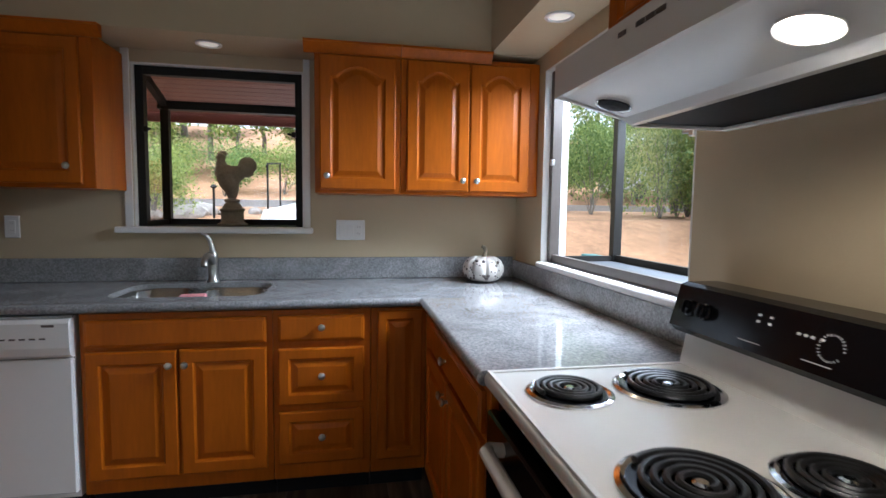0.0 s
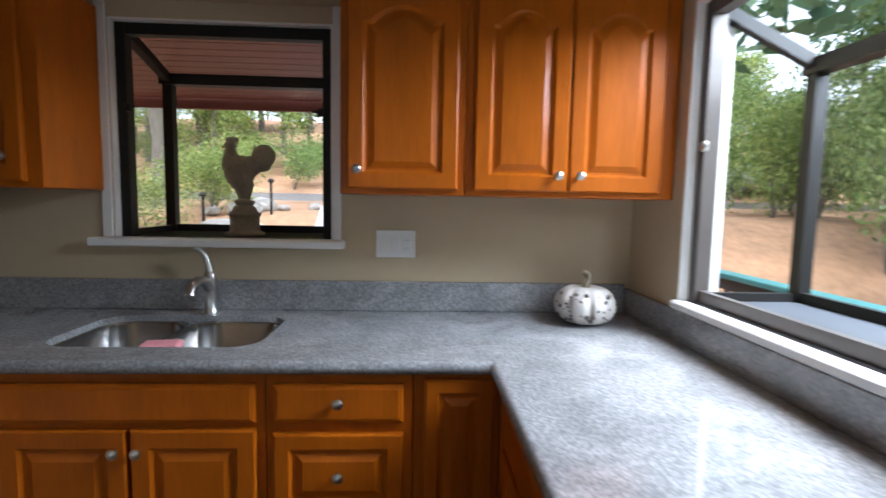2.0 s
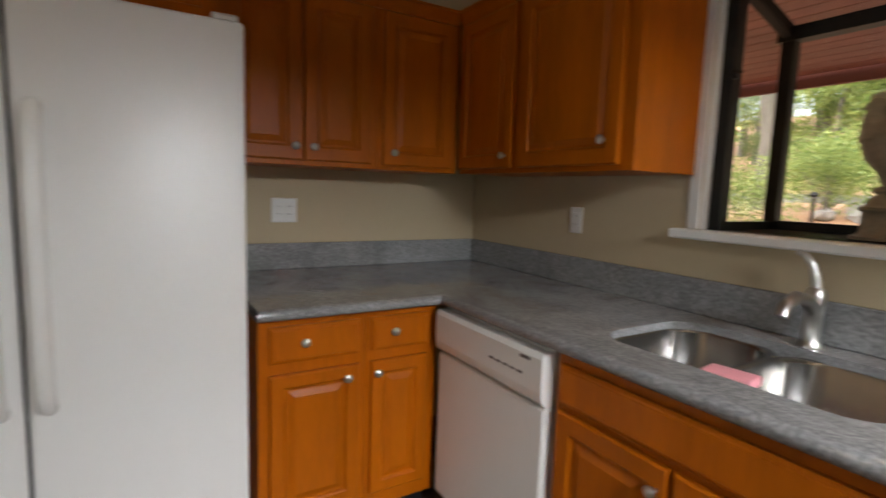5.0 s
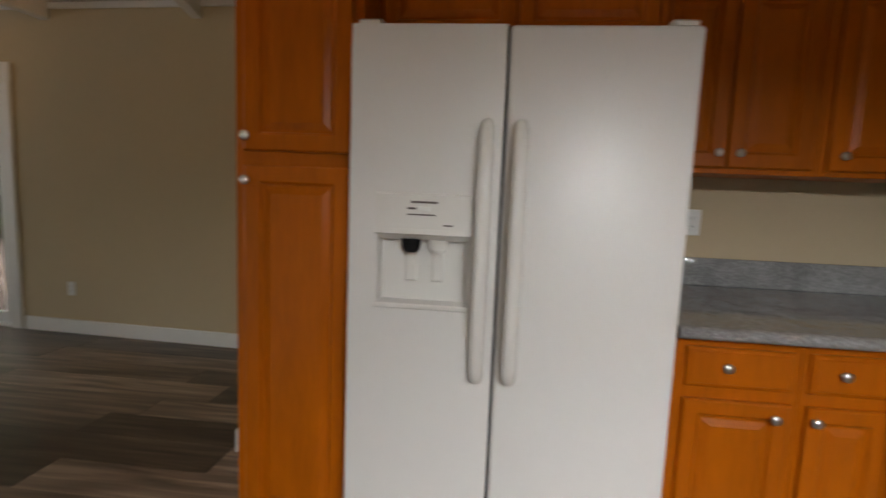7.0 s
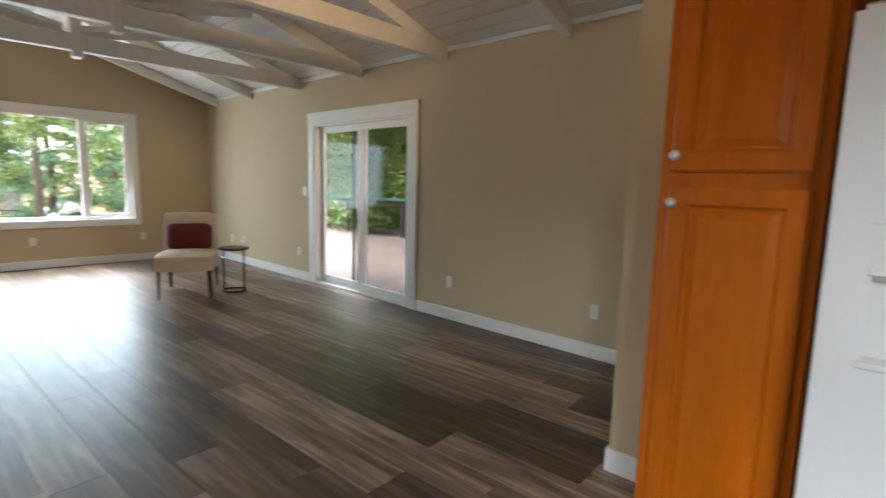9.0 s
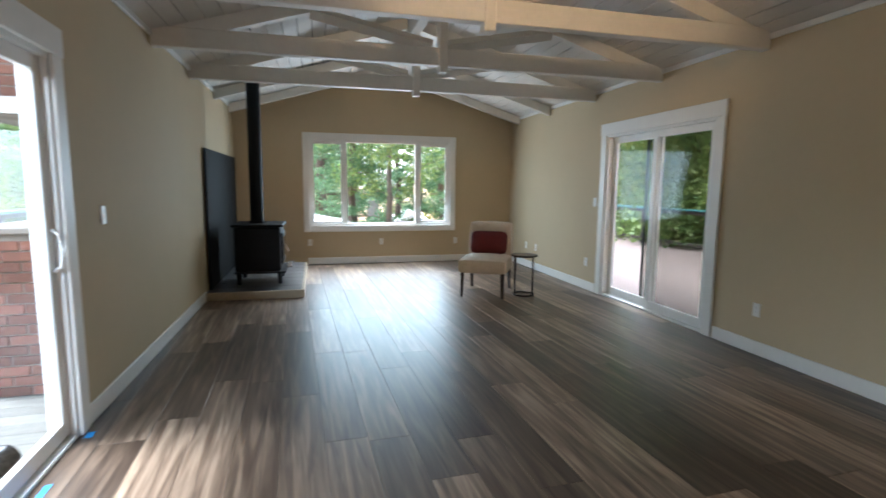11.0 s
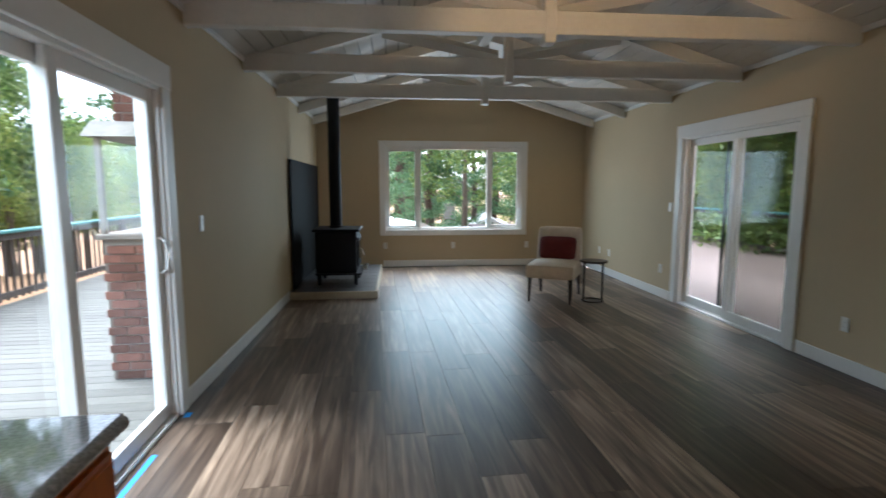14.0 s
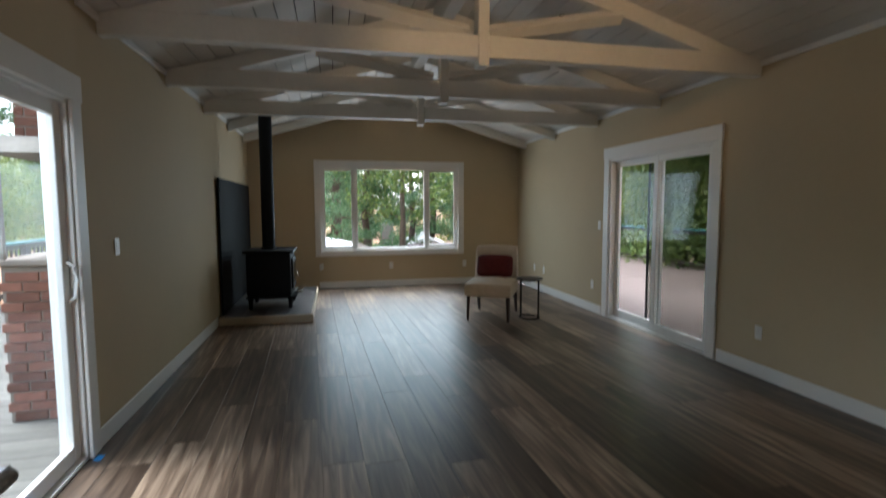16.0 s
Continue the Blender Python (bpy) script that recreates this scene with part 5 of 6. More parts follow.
def soft_block(w, d, h, r, seg=4, dome=0.0):
    b = bmesh.new()
    bmesh.ops.create_cube(b, size=1, matrix=Matrix.Diagonal((w, d, h, 1)))
    bmesh.ops.subdivide_edges(b, edges=b.edges[:], cuts=5, use_grid_fill=True)
    for v in b.verts:
        p = v.co
        q = Vector((max(-w / 2 + r, min(w / 2 - r, p.x)), max(-d / 2 + r, min(d / 2 - r, p.y)), max(-h / 2 + r, min(h / 2 - r, p.z))))
        o = p - q
        if o.length > 1e-6:
            v.co = q + o.normalized() * min(r, o.length)
        if p.z > 0:
            v.co.z += dome * (1 - (2 * p.x / w) ** 2) * (1 - (2 * p.y / d) ** 2)
    return b


def slipper_chair():
    # local: front towards -y
    c = thing("slipper_chair", "cream upholstered armless chair with dark tapered legs", "chair", LIVING.inverted() @ pose(-3.545, -8.21, 0, 0, 0, 149) @ Matrix.Diagonal((1.1, 1.1, 1.1, 1)))
    part("seat", soft_block(0.56, 0.62, 0.17, 0.045, dome=0.03), CREAM, c, m=pose(0, -0.03, 0.355), smooth=True)
    b = soft_block(0.54, 0.13, 0.46, 0.05)
    for v in b.verts:
        v.co.x *= 1 - 0.06 * (v.co.z + 0.23)
        v.co.y += 0.25 * (v.co.z + 0.23) * 0.45
    part("backrest", b, CREAM, c, m=pose(0, 0.27, 0.60), smooth=True)
    for x in (-0.235, 0.235):
        part("leg", rod((x, -0.29, 0.0), (x * 0.98, -0.28, 0.285), 0.016, 0.026, 4), ESPRESSO, c)
        part("leg", rod((x, 0.34, 0.0), (x * 0.98, 0.26, 0.285), 0.016, 0.026, 4), ESPRESSO, c)
    p = soft_block(0.44, 0.15, 0.29, 0.06)
    for v in p.verts:
        s = max(abs(v.co.x) / 0.22, abs(v.co.z) / 0.145)
        v.co.y *= 1.1 - 0.75 * s ** 3
    solo("throw_pillow", p, REDCLOTH, "dark red lumbar pillow leaning on the chair", "pillow", LIVING.inverted() @ pose(-3.545, -8.21, 0, 0, 0, 149) @ pose(0, 0.165, 0.645, -14, 0, 0) @ Matrix.Diagonal((1.1, 1.1, 1.05, 1)), smooth=True)
    t = thing("side_table", "small dark side table with slim legs", "side table", LIVING.inverted() @ pose(-3.97, -7.98, 0, 0, 0, 149))
    part("top", lathe([(0.0, 0.50), (0.165, 0.50), (0.17, 0.505), (0.17, 0.52), (0.165, 0.525), (0.0, 0.525)], 32), ESPRESSO, t)
    for a in (20, 160, 200, 340):
        x, y = 0.12 * math.cos(radians(a)), 0.12 * math.sin(radians(a))
        part("leg", rod((x, y, 0.012), (x, y, 0.50), 0.008, n=8), BLACKIRON, t)
    part("foot_ring", tube([(0.13 * math.cos(radians(a)), 0.13 * math.sin(radians(a)), 0.009) for a in range(0, 361, 15)], 0.009, 8), BLACKIRON, t)


slipper_chair()
HERE = Matrix.Identity(4)
b = box(-0.065, -0.035, -4.75, -4.05, 0.0005, 0.0012)
solo("masking_tape", b, TAPE, "strip of blue masking tape on the floor by the threshold", "tape", pose(0, 0, 0.001))
b = box(-0.07, -0.03, -5.27, -5.20, 0.0005, 0.0012)
solo("masking_tape", b, TAPE, "short piece of blue masking tape on the floor", "tape", pose(0, 0, 0.001))

# ---- outside ----


def ground_z(x, y):
    """Height of the land: up the hill in the north, down on the east and south."""
    z = -0.35
    if y > 2.2:
        z += 1.5 * min(1.0, (y - 2.2) / 2.8) + 0.2 * min(1.0, max(0.0, y - 5.2) / 6.0)
    if y > 14:
        z += 0.27 * (min(y, 34) - 14) + 0.08 * max(0, y - 34)
    if x > 4.2 and y < 6:
        z -= min(2.5, 0.06 * (x - 4.2)) * min(1, (6 - y) / 6)
    if y < -14:
        z -= min(5, 0.12 * (-14 - y))
    return max(z, -9)


def terrain():
    xs = sorted({*range(-40, 41, 2), -2000, -700, -250, -120, -70, 70, 120, 250, 700, 2000})
    ys = sorted({*range(-40, 61, 2), 2.2, 3, 5.2, 7, 9, 11.2, 13, 15, -2000, -700, -250, -120, -70, 75, 120, 250, 700, 2000})
    rnd = random.Random(2)
    vs = [(x, y, min(ground_z(x, y), 14) + (rnd.uniform(-0.05, 0.05) if abs(x) > 8 or abs(y) > 16 else 0)) for y in ys for x in xs]
    n = len(xs)
    fs = [(j * n + i, j * n + i + 1, (j + 1) * n + i + 1, (j + 1) * n + i) for j in range(len(ys) - 1) for i in range(n - 1)]
    me = bpy.data.meshes.new("ground")
    me.from_pydata(vs, [], fs)
    me.materials.append(EARTH)
    for p in me.polygons:
        p.use_smooth = True
    tagged(new("ground", me), "leaf-littered forest ground round the house", "ground", kind="structure")


terrain()


def strip(name, pts, w, lift, mat, label, cat):
    """A band laid on the land along a line of points, with its own thickness."""
    b = bmesh.new()
    rows = []
    for k, (x, y) in enumerate(pts):
        dx = pts[min(k + 1, len(pts) - 1)][0] - pts[max(k - 1, 0)][0]
        dy = pts[min(k + 1, len(pts) - 1)][1] - pts[max(k - 1, 0)][1]
        s = math.hypot(dx, dy)
        nx, ny = -dy / s * w / 2, dx / s * w / 2
        z = ground_z(x, y) + lift
        rows.append([b.verts.new((x + nx, y + ny, z)), b.verts.new((x - nx, y - ny, z)), b.verts.new((x - nx, y - ny, z - 0.4)), b.verts.new((x + nx, y + ny, z - 0.4))])
    for a, c in zip(rows, rows[1:]):
        loop_faces(b, a, c)
    solo(name, b, mat, label, cat, kind="structure")


strip("road", [(-30 + 3 * k, 12.0 + 0.02 * k * k * 0.2) for k in range(24)], 3.6, 0.16, ASPHALT, "grey road running past the house", "road")
strip("path", [(-1.6, 3.0 + 0.5 * k) for k in range(15)], 1.3, 0.14, PATHMAT, "pale concrete path leading to the road", "path")
solo("patio", box(-10.9, -5.12, -23.0, -2.0, -2.5, -0.09, 0.01), PATIO, "pinkish concrete patio outside the living room", "patio", kind="structure")

# eave over the north window
ev = thing("eave", "red-brown boarded eave over the sink window", "eave", pose(0, 0, 0), kind="structure")
eb = part("board", box(-5.2, 0.16, 0, 0.118, 0, 0.02, 0.003), EAVE, ev, m=pose(0, 0.14, 2.42, -4, 0, 0))
for k in range(1, 20):
    again(eb, pose(0, 0.14 + 0.122 * k, 2.42 - 0.0085 * k, -4, 0, 0))
part("fascia", box(-5.2, 0.16, 2.585, 2.62, 2.16, 2.42, 0.004), EAVE, ev)

# deck on the east side
dk = thing("deck", "weathered grey wooden deck with gaps between boards", "deck", pose(0, 0, 0), kind="structure")
bd = part("board", box(0.145, 3.6, -0.068, 0.068, -0.035, 0.0, 0.004), DECK, dk, m=pose(0, -14.0, -0.09))
for k in range(1, 88):
    again(bd, pose(0, -14.0 + 0.142 * k, -0.09))
bd = part("board", box(0.145, 1.5, -0.068, 0.068, -0.035, 0.0, 0.004), DECK, dk, m=pose(0, -14.0 + 0.142 * 88, -0.09))
for k in range(89, 113):
    again(bd, pose(0, -14.0 + 0.142 * k, -0.09))
part("joist_frame", box(0.16, 3.58, -14.05, -1.6, -0.30, -0.128), RAILWOOD, dk)
part("joist_frame", box(0.16, 1.48, -1.595, 1.9, -0.30, -0.128), RAILWOOD, dk)


def railing(label, m, length, posts, pitch=0.125):
    """Local: along x, on z = 0."""
    r = thing("deck_railing", label, "railing", m, group="railings")
    part("cap_rail", box(0, length, -0.07, 0.07, 0.94, 0.98, 0.006), RAILPAINT, r, "teal painted cap rail")
    part("top_rail", box(0, length, -0.02, 0.02, 0.85, 0.939, 0.004), RAILWOOD, r)
    part("bottom_rail", box(0, length, -0.02, 0.02, 0.10, 0.18, 0.004), RAILWOOD, r)
    po = None
    for k in range(posts + 1):
        mm = pose(0.05 + (length - 0.1) * k / posts, 0, 0)
        if po is None:
            po = part("post", box(-0.05, 0.05, -0.05, 0.05, 0, 0.939, 0.005), RAILWOOD, r, m=mm)
        else:
            again(po, mm)
    ba = None
    for k in range(int(length / pitch) - 1 if pitch else 0):
        mm = pose(pitch * (k + 1), -0.035, 0)
        if ba is None:
            ba = part("baluster", box(-0.018, 0.018, -0.014, 0.014, 0.06, 0.93, 0.002), RAILWOOD, r, m=mm)
        else:
            again(ba, mm)
    return r


railing("dark wooden deck railing with a teal cap", pose(3.5, -13.9, -0.09, 0, 0, 90), 12.2, 7, 0.14)
railing("dark wooden deck railing with a teal cap outside the kitchen", pose(1.43, -1.62, -0.09, 0, 0, 90), 3.5, 2, 0.14)
railing("short dark wooden deck railing at the step in the deck", pose(1.5, -1.68, -0.09), 1.93, 1, 0.14)
railing("dark wooden deck railing with a teal cap at the deck end", pose(0.2, -13.95, -0.09), 3.25, 2, 0.14)
railing("dark wooden patio railing with a teal cap", pose(-10.2, -22.5, -0.09, 0, 0, 90), 20.0, 9, 0)


def chimney():
    c = thing("brick_chimney", "dark red brick pillar with a capped open lantern top", "chimney", pose(0.52, -6.62, -0.088))
    w, d = 0.66, 0.9
    part("core", box(-w / 2 + 0.012, w / 2 - 0.012, -d / 2 + 0.012, d / 2 - 0.012, 0, 1.12), MORTAR, c)
    r2 = random.Random(9)
    h = 0.072

    def course(z, n, side_faces=True):
        off = 0.105 if n % 2 else 0.0
        for k in range(-1, 4):
            a = max(-w / 2, -w / 2 + off + 0.21 * k + 0.003)
            e = min(w / 2, -w / 2 + off + 0.21 * (k + 1) - 0.007)
            if e - a > 0.04:
                part("brick", box(a, e, d / 2 - 0.05, d / 2, z, z + h - 0.01, 0.003), BRICK, c, m=pose(0, r2.uniform(-0.003, 0.004), 0))
        for x0, x1 in ((w / 2 - 0.05, w / 2), (-w / 2, -w / 2 + 0.05)):
            for k in range(-1, 5):
                a = max(-d / 2 + 0.001, -d / 2 + (0.105 - off) + 0.21 * k + 0.003)
                e = min(d / 2 - 0.052, -d / 2 + (0.105 - off) + 0.21 * (k + 1) - 0.007)
                if e - a > 0.04:
                    part("brick", box(x0, x1, a, e, z, z + h - 0.01, 0.003), BRICK, c, m=pose(r2.uniform(-0.003, 0.003), 0, 0))
    for r in range(15):
        course(0.004 + r * h, r)
    part("ledge", box(-w / 2 - 0.03, w / 2 + 0.03, -d / 2 - 0.03, d / 2 + 0.03, 1.121, 1.165, 0.008), MORTAR, c, "grey stone ledge")
    for x in (-w / 2 + 0.02, w / 2 - 0.02):
        for y in (-d / 2 + 0.02, d / 2 - 0.02):
            part("post", box(x - 0.02, x + 0.02, y - 0.02, y + 0.02, 1.166, 1.90, 0.003), MORTAR, c)
    part("cap", prism([(-d / 2 - 0.06, 1.901), (d / 2 + 0.06, 1.901), (d / 2 - 0.1, 2.03), (-d / 2 + 0.1, 2.03)], 'x', -w / 2 - 0.06, w / 2 + 0.06), ROCK, c, "sloped grey cap")
    part("stack_core", box(-w / 2 + 0.1, w / 2 - 0.1, -d / 2 + 0.15, d / 2 - 0.15, 2.031, 3.2), MORTAR, c)
    for r in range(15):
        z = 2.034 + r * h
        off = 0.105 if r % 2 else 0.0
        for k in range(-1, 3):
            a = max(-w / 2 + 0.09, -w / 2 + 0.09 + off + 0.21 * k + 0.003)
            e = min(w / 2 - 0.09, -w / 2 + 0.09 + off + 0.21 * (k + 1) - 0.007)
            if e - a > 0.03:
                part("brick", box(a, e, d / 2 - 0.19, d / 2 - 0.14, z, z + h - 0.01, 0.003), BRICK, c)


chimney()

# ---- trees ----


def leaves_mesh(name, centers, per, spread, size, mat, seed, flat=1.0):
    """Many small leaf blades scattered round the clump centres."""
    g = np.random.default_rng(seed)
    c = np.repeat(np.array(centers, float), per, axis=0)
    n = len(c)
    off = g.normal(0, 1, (n, 3))
    off /= np.linalg.norm(off, axis=1)[:, None] + 1e-6
    off *= (g.random((n, 1)) ** 0.45) * spread
    off[:, 2] *= flat
    p = c + off
    u = g.normal(0, 1, (n, 3))
    u /= np.linalg.norm(u, axis=1)[:, None]
    v = np.cross(u, g.normal(0, 1, (n, 3)))
    v /= np.linalg.norm(v, axis=1)[:, None]
    s = size * (0.6 + 0.8 * g.random((n, 1)))
    k = np.stack([p - u * s, p + v * s * 0.45, p + u * s, p - v * s * 0.45], 1).reshape(-1, 3)
    me = bpy.data.meshes.new(name)
    me.vertices.add(4 * n)
    me.vertices.foreach_set("co", k.ravel())
    me.loops.add(4 * n)
    me.loops.foreach_set("vertex_index", np.arange(4 * n, dtype=np.int32))
    me.polygons.add(n)
    me.polygons.foreach_set("loop_start", np.arange(0, 4 * n, 4, dtype=np.int32))
    me.update(calc_edges=True)
    me.materials.append(mat)
    return me


def tree(kind, h, r, seed, m, label):
    rnd = random.Random(seed)
    t = thing("tree", label, "tree", m, group="trees")
    bend = [(0, 0, -0.3)]
    n = 7
    for k in range(1, n + 1):
        bend.append((rnd.uniform(-0.09, 0.09) * k * h / 14, rnd.uniform(-0.09, 0.09) * k * h / 14, h * 0.97 * k / n))
    bark = BARK if kind == "conifer" else GREYBARK
    part("trunk", tube(bend, [r * 1.15] + [r * (1 - 0.85 * k / n) for k in range(1, n + 1)], 12), bark, t, smooth=True)

    def on_trunk(z):
        k = max(0, min(n - 1, int(z / (h * 0.97) * n)))
        a, c = Vector(bend[k]), Vector(bend[k + 1])
        s = (z - a.z) / (c.z - a.z)
        return a + (c - a) * s
    centers = []
    limbs = bmesh.new()
    count = 34 if kind == "conifer" else 20
    for k in range(count):
        f = (0.14 + 0.84 * k / count) if kind == "conifer" else (0.25 + 0.7 * k / count)
        z = h * f
        a = k * 2.4 + rnd.uniform(-0.4, 0.4)
        reach = (h * 0.20 * (1.08 - f) + 0.25) if kind == "conifer" else h * 0.24 * (0.5 + math.sin(math.pi * min(1, f + 0.1)) * 0.8)
        reach *= rnd.uniform(0.7, 1.2)
        p = on_trunk(z)
        rise = -0.12 * reach if kind == "conifer" else 0.45 * reach
        q = p + Vector((math.cos(a) * reach, math.sin(a) * reach, rise))
        mid = (p + q) / 2 + Vector((0, 0, 0.08 * reach))
        tube([p, mid, q], [max(0.012, r * 0.22 * (1.1 - f)), max(0.01, r * 0.13 * (1.1 - f)), 0.006], 6, limbs)
        for s in (0.45, 0.7, 0.9, 1.05):
            centers.append(tuple(p + (q - p) * s + Vector((rnd.uniform(-0.35, 0.35), rnd.uniform(-0.35, 0.35), rnd.uniform(-0.25, 0.3)))))
    part("limbs", limbs, bark, t)
    mat = {"conifer": NEEDLE, "leafy": LEAF, "light": LEAFY}[kind]
    crown_ob = new("crown", leaves_mesh("crown", centers, 80 if kind == "conifer" else 110, 0.62 if kind == "conifer" else 0.8, 0.10, mat, seed, 0.5 if kind == "conifer" else 0.75))
    crown_ob.parent = t
    return t


def put_tree(src, x, y, s, rz):
    copy_thing(src, pose(x, y, ground_z(x, y), 0, 0, rz) @ Matrix.Diagonal((s, s, s, 1)))


TREES = [tree("conifer", 15, 0.30, 1, pose(9, -16, ground_z(9, -16)), "tall conifer with drooping green branches"),
         tree("leafy", 9, 0.17, 2, pose(7.5, -9.0, ground_z(7.5, -9)), "broadleaf tree with green leaves and bare lower trunk"),
         tree("light", 7, 0.12, 3, pose(-11.5, -6.0, ground_z(-11.5, -6)), "young light green broadleaf tree")]


def put_trees(rows):
    for k, x, y, s, rz in rows:
        o = copy_thing(TREES[k], pose(x, y, ground_z(x, y), 0, 0, rz))
        o.scale = (s, s, s)


rnd = random.Random(11)
rows = []
for k in range(15):      # east woods beyond the deck
    rows.append((rnd.choice((0, 1, 1, 2)), rnd.uniform(9.0, 24), rnd.uniform(-27, 4), rnd.uniform(0.5, 0.85), rnd.uniform(0, 360)))
for k in range(30):      # low leafy trees below the deck
    rows.append((rnd.choice((1, 2, 2)), rnd.uniform(6.5, 13), rnd.uniform(-24, -1), rnd.uniform(0.5, 0.72), rnd.uniform(0, 360)))
for k in range(18):      # west woods behind the patio
    rows.append((rnd.choice((1, 2, 2, 1)), rnd.uniform(-21, -11.2), rnd.uniform(-19, 2), rnd.uniform(0.7, 1.1), rnd.uniform(0, 360)))
for k in range(13):      # south woods
    rows.append((rnd.choice((0, 1, 2)), rnd.uniform(-19, 12), rnd.uniform(-52, -30), rnd.uniform(0.85, 1.3), rnd.uniform(0, 360)))
for k in range(26):      # woods on the northern hill
    rows.append((rnd.choice((0, 1, 2, 1)), rnd.uniform(-16, 16), rnd.uniform(19, 40), rnd.uniform(0.7, 1.2), rnd.uniform(0, 360)))
rows += [(0, 5.9, 3.4, 1.6, 40), (1, 0.6, 7.6, 0.8, 80), (1, -3.6, 9.0, 0.75, 10), (2, 0.9, 9.2, 0.8, 200), (1, -5.2, 6.5, 0.9, 20), (1, 6.8, 5.5, 0.45, 70), (2, 7.5, 1.5, 0.55, 130), (1, 8.5, -1.0, 0.5, 10), (2, 9.5, 4.0, 0.6, 0)]
for k in range(30):
    rows.append((rnd.choice((1, 2, 2, 0)), rnd.uniform(7.0, 20), rnd.uniform(0, 16), rnd.uniform(0.35, 0.55), rnd.uniform(0, 360)))
for k in range(22):
    rows.append((rnd.choice((1, 2, 2)), rnd.uniform(-14, 8), rnd.uniform(15.5, 24), rnd.uniform(0.45, 0.8), rnd.uniform(0, 360)))
for k in range(8):
    rows.append((rnd.choice((0, 1, 2)), rnd.uniform(-12, 6), rnd.uniform(-30, -21) if k % 2 else rnd.uniform(-48, -34), rnd.uniform(0.5, 0.9), rnd.uniform(0, 360)))
for k in range(14):
    rows.append((rnd.choice((1, 1, 2)), rnd.uniform(-14.0, -11.8), -27 + 1.6 * k, rnd.uniform(0.8, 1.15), rnd.uniform(0, 360)))
for k in range(18):
    rows.append((rnd.choice((1, 1, 2, 0)), rnd.uniform(-20, -14.2), rnd.uniform(-29, -6), rnd.uniform(0.8, 1.2), rnd.uniform(0, 360)))
rows = [r for r in rows if not (-4.2 < r[1] < 0.5 and 2 < r[2] < 14)]
put_trees(rows)


def shrub(x, y, s, seed, mat=LEAF):
    t = thing("shrub", "dense green shrub with small leaves", "shrub", pose(x, y, ground_z(x, y)), group="shrubs")
    r = random.Random(seed)
    b = bmesh.new()
    cs = []
    for k in range(9):
        a = r.uniform(0, 6.28)
        q = (math.cos(a) * s * r.uniform(0.2, 0.7), math.sin(a) * s * r.uniform(0.2, 0.7), s * r.uniform(0.4, 1.3))
        tube([(0, 0, -0.1), (q[0] * 0.4, q[1] * 0.4, q[2] * 0.6), q], [0.03, 0.02, 0.008], 5, b)
        cs.append(q)
    part("stems", b, GREYBARK, t)
    o = new("foliage", leaves_mesh("foliage", cs, 420, 0.5 * s, 0.07, mat, seed))
    o.parent = t
    return t


sh = [shrub(-11.2, -6.0, 2.0, 5, LEAFY), shrub(-11.2, -7.6, 2.2, 6)]
for k in range(27):
    x, y = -11.4 - 0.6 * (k % 3), -27 + 0.9 * k
    o = copy_thing(sh[k % 2], pose(x, y, -0.4 - 1.2 * (k % 2), 0, 0, 50 * k))
for k in range(34):
    x, y = (rnd.uniform(-15, 15), rnd.uniform(15, 22)) if k % 2 else (rnd.uniform(5.5, 15), rnd.uniform(-6, 12))
    copy_thing(sh[k % 2], pose(x, y, ground_z(x, y), 0, 0, 77 * k)).scale = (0.55, 0.55, 0.5)
for k in range(16):      # saplings between the deck and the parked car
    x, y = 4.6 + 5.0 * ((k * 0.618) % 1.0), 1.2 + 0.55 * k
    copy_thing(sh[k % 2], pose(x, y, ground_z(x, y), 0, 0, 61 * k)).scale = (0.5, 0.5, 0.75)
for k in range(14):      # low bushes beside the path and above the road
    x, y = ((-4.3, 0.9)[k % 2] + 0.25 * (k % 3), 4.4 + 0.35 * k) if k < 8 else (-7 + 1.9 * (k - 8), 15.2 + 0.4 * (k % 3))
    copy_thing(sh[k % 2], pose(x, y, ground_z(x, y), 0, 0, 43 * k)).scale = (0.32, 0.32, 0.3) if k < 8 else (0.6, 0.6, 0.55)


# ---- things along the path ----
def post_rail(m, label):
    t = thing("path_handrail", label, "handrail", m, group="path handrails")
    part("post", rod((0, 0, -0.2), (0, 0, 0.85), 0.016, n=8), BRONZE, t)
    part("post", rod((0, 1.5, -0.1), (0, 1.5, 0.98), 0.016, n=8), BRONZE, t)
    part("rail", tube([(0, -0.12, 0.80), (0, 0, 0.85), (0, 1.5, 0.98), (0, 1.62, 0.99)], 0.014, 8), BRONZE, t)


for x, y in ((-2.25, 5.4), (-0.95, 5.4)):
    post_rail(pose(x, y, ground_z(x, y)), "black metal handrail beside the path")
for x, y in ((-3.0, 5.2), (-3.7, 4.6)):
    t = thing("path_lamp", "short dark path light post", "path light", pose(x, y, ground_z(x, y)), group="path lights")
    part("stake", rod((0, 0, -0.1), (0, 0, 0.45), 0.018, n=8), BRONZE, t)
    part("cap", lathe([(0.03, 0.45), (0.05, 0.47), (0.03, 0.50), (0.001, 0.51)], 12), BRONZE, t)
pot = thing("flower_pot", "terracotta pot with red and orange flowers", "flower pot", pose(-0.05, 6.2, ground_z(0, 6.2) + 0.35))
part("pot", lathe([(0.001, 0), (0.12, 0), (0.17, 0.24), (0.19, 0.24), (0.19, 0.30), (0.165, 0.30), (0.15, 0.26), (0.001, 0.26)], 20), TERRACOTTA, pot)
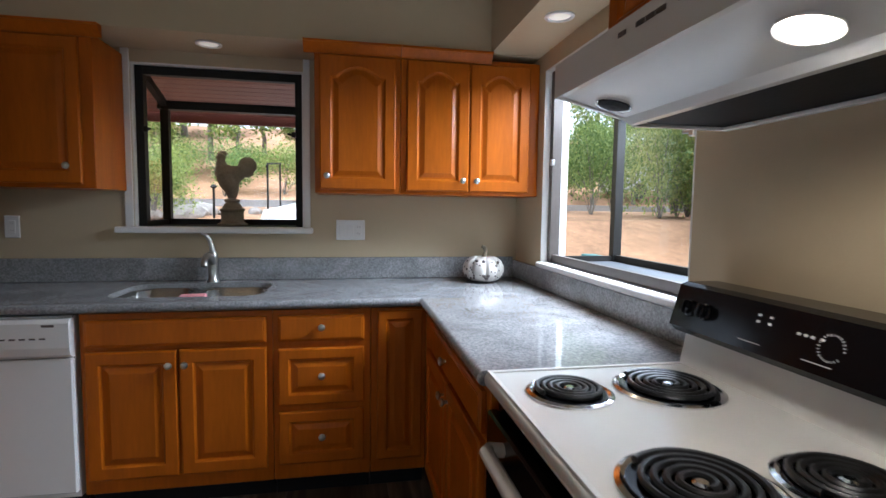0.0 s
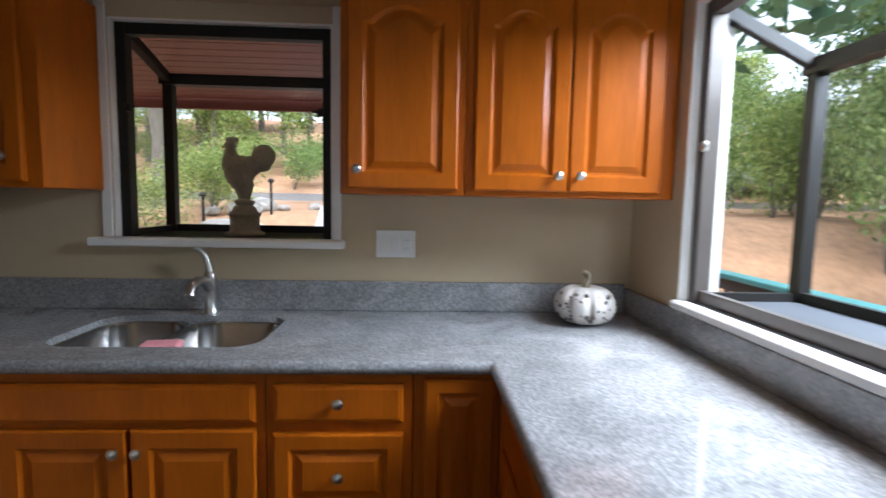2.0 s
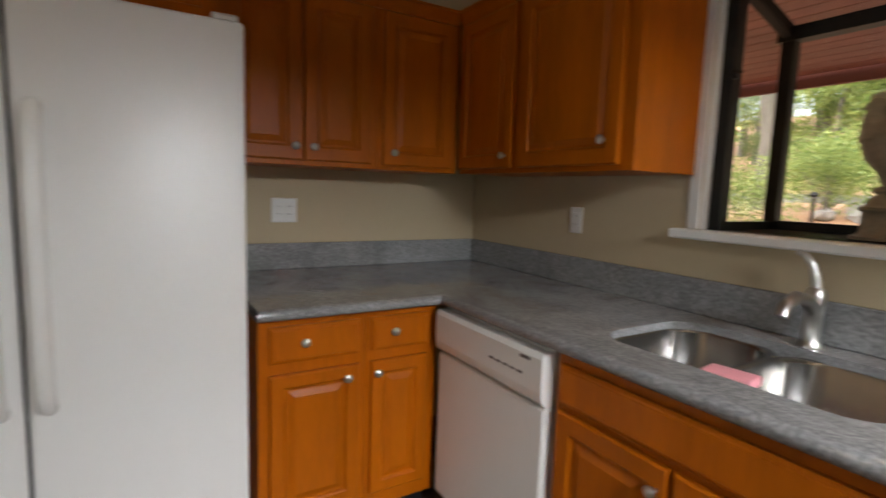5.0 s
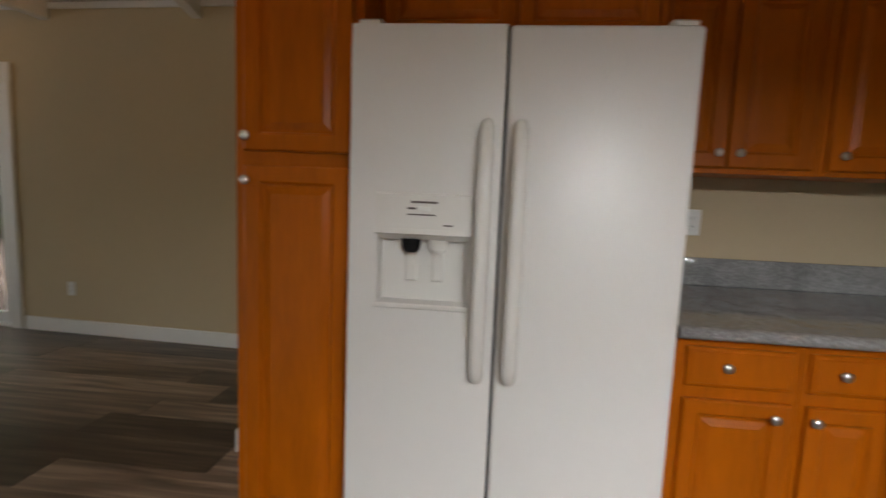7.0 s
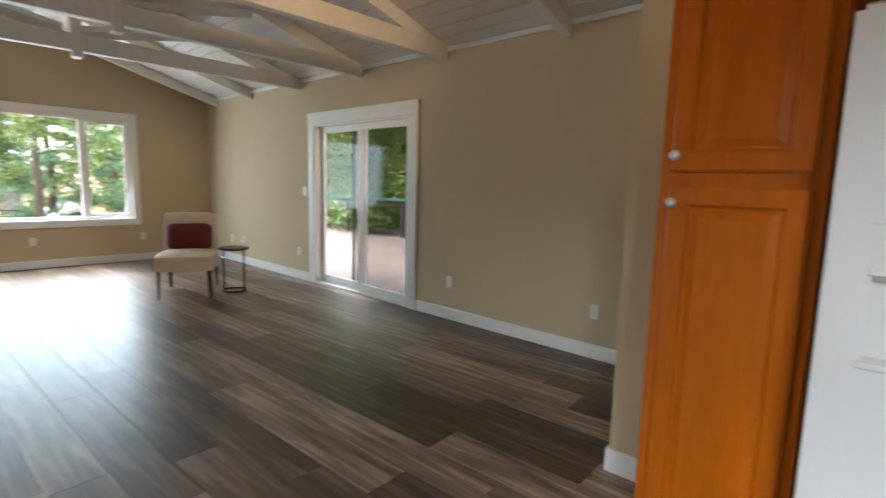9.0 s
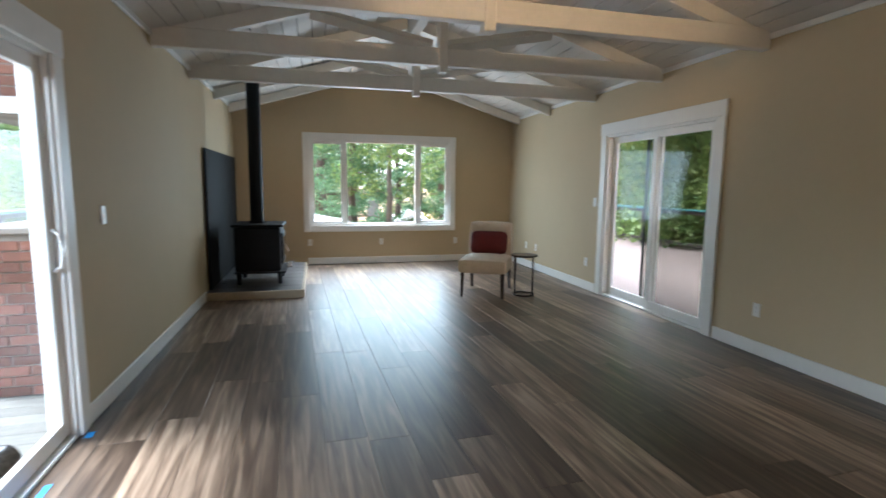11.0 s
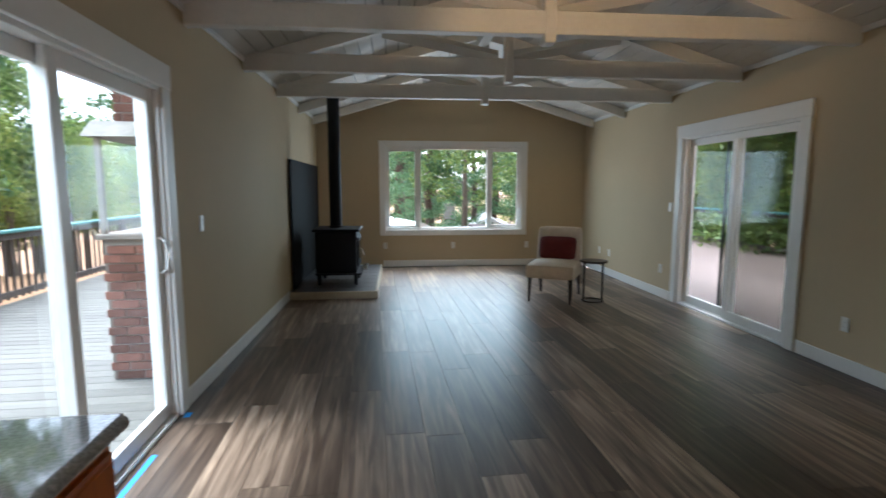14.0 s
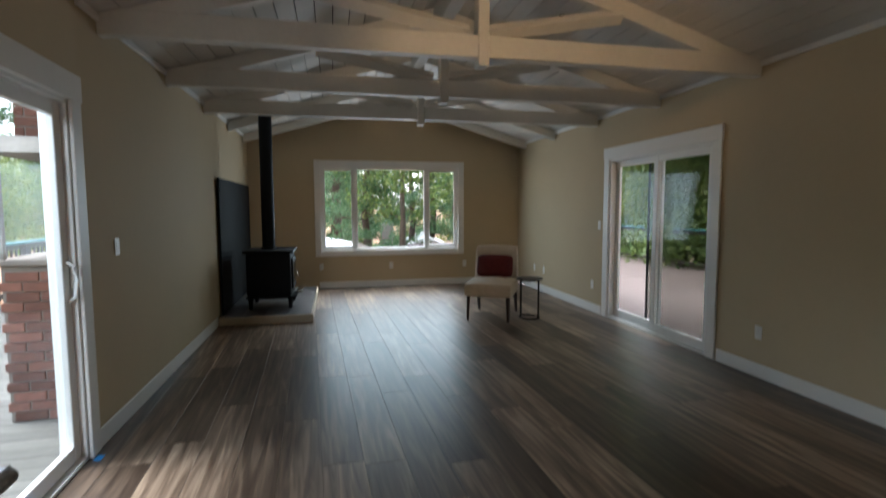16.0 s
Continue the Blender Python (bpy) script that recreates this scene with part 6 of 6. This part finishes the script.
fo = new("flowers", leaves_mesh("flowers", [(0.0, 0, 0.40), (0.08, 0.05, 0.38), (-0.09, 0.0, 0.42)], 160, 0.15, 0.03, FLOWER, 3))
fo.parent = pot
fo = new("flower_leaves", leaves_mesh("flower_leaves", [(0.0, 0, 0.33), (0.1, 0.0, 0.32)], 120, 0.16, 0.03, LEAF, 4))
fo.parent = pot
stump = thing("tree_stump", "broad weathered tree stump under the flower pot", "stump", pose(-0.05, 6.2, ground_z(0, 6.2)))
b = lathe([(0.34, -0.1), (0.30, 0.05), (0.26, 0.2), (0.25, 0.345), (0.001, 0.348)], 18)
part("wood", b, GREYBARK, stump)
rk = random.Random(21)
for k in range(34):
    s = rk.uniform(0.10, 0.28)
    q = bmesh.new()
    bmesh.ops.create_icosphere(q, subdivisions=2, radius=s)
    for v in q.verts:
        v.co *= 1 + rk.uniform(-0.16, 0.16)
        v.co.z *= 0.65
    x, y = (rk.uniform(-0.7, 0.9), rk.uniform(3.6, 6.6)) if k % 2 else (rk.uniform(-3.9, -2.5), rk.uniform(3.8, 7.5))
    solo("rock", q, ROCK, "grey garden rock beside the path", "rock", pose(x, y, ground_z(x, y) + 0.04), group="garden rocks", smooth=True)


def car(m):
    c = thing("parked_car", "silver parked car among the trees", "car", m)
    prof = [(-2.1, 0.35), (-2.12, 0.75), (-2.0, 0.92), (-1.25, 1.0), (-0.75, 1.42), (0.6, 1.46), (1.25, 1.02), (2.0, 0.86), (2.12, 0.6), (2.1, 0.32)]
    b = prism(prof, 'y', -0.85, 0.85)
    bmesh.ops.bevel(b, geom=b.edges[:], offset=0.05, segments=2, affect='EDGES')
    part("body", b, CARPAINT, c, smooth=True)
    for y in (-0.853, 0.853):
        part("window", prism([(-1.1, 1.03), (-0.7, 1.36), (0.55, 1.39), (1.05, 1.04)], 'y', y - 0.004, y + 0.004), BLACK, c)
    for x in (-1.35, 1.35):
        for y in (-0.80, 0.80):
            w = part("wheel", rod((x, y - 0.1, 0.32), (x, y + 0.1, 0.32), 0.32, n=20), RUBBER, c)
            part("rim", rod((x, y - 0.105, 0.32), (x, y + 0.105, 0.32), 0.2, n=16), CHROME, w)
    for y in (-0.6, 0.6):
        part("headlight", box(2.08, 2.13, y - 0.15, y + 0.15, 0.62, 0.74, 0.02), PLASTIC, c)


car(pose(11.5, 16.0, ground_z(11.5, 16.0) + 0.02, 0, -3, 5))


def far_house(m, label, w, d):
    h = thing("house", label, "house", m, group="houses below")
    part("wall", box(-w / 2, w / 2, -d / 2, d / 2, -2, 2.4), WALL, h)
    part("roof", prism([(-w / 2 - 0.5, 2.3), (0, 3.9), (w / 2 + 0.5, 2.3), (w / 2 + 0.5, 2.45), (0, 4.08), (-w / 2 - 0.5, 2.45)], 'y', -d / 2 - 0.5, d / 2 + 0.5), ROOFING, h, "pale grey roof")
    for x in (-w / 4, w / 4):
        win = part("window", box(x - 0.5, x + 0.5, d / 2, d / 2 + 0.03, 0.8, 1.9), VINYL, h)
        part("pane", box(x - 0.44, x + 0.44, d / 2 + 0.031, d / 2 + 0.034, 0.86, 1.84), BLACK, win)
    part("chimney", box(w / 3, w / 3 + 0.6, -0.3, 0.3, 2.5, 4.6, 0.02), MORTAR, h)


far_house(pose(-2.0, -25.5, -4.0, 0, 0, 15), "pale-roofed house down the slope", 6, 7)
far_house(pose(-7.2, -29.0, -4.0, 0, 0, -10), "second pale-roofed house down the slope", 5, 6)

# ---- floor planks, last ----
pk = random.Random(5)
PW, PL = 0.232, 1.5
full = mesh_of(box(-PW / 2 + 0.0008, PW / 2 - 0.0008, -PL / 2 + 0.0008, PL / 2 - 0.0008, -0.007, 0.0, 0.0006), "plank", PLANK)
cut = {}
x = -5.0 + PW / 2
while x < 0.0:
    y = -11.45 - pk.uniform(0, PL)
    while y < 0.0:
        a, e = max(y, -11.03), min(y + PL, 0.0)
        if x < -3.62 and e > -2.75:
            e = -2.75
        if e - a > 0.05 and a < e:
            if e - a > PL - 1e-4:
                me = full
            else:
                key = round(e - a, 2)
                if key not in cut:
                    cut[key] = mesh_of(box(-PW / 2 + 0.0008, PW / 2 - 0.0008, -key / 2 + 0.0008, key / 2 - 0.0008, -0.007, 0.0, 0.0006), "plank", PLANK)
                me = cut[key]
            o = new("plank", me)
            o.parent = floor
            o.matrix_basis = pose(x, (a + e) / 2, 0)
        y += PL
    x += PW
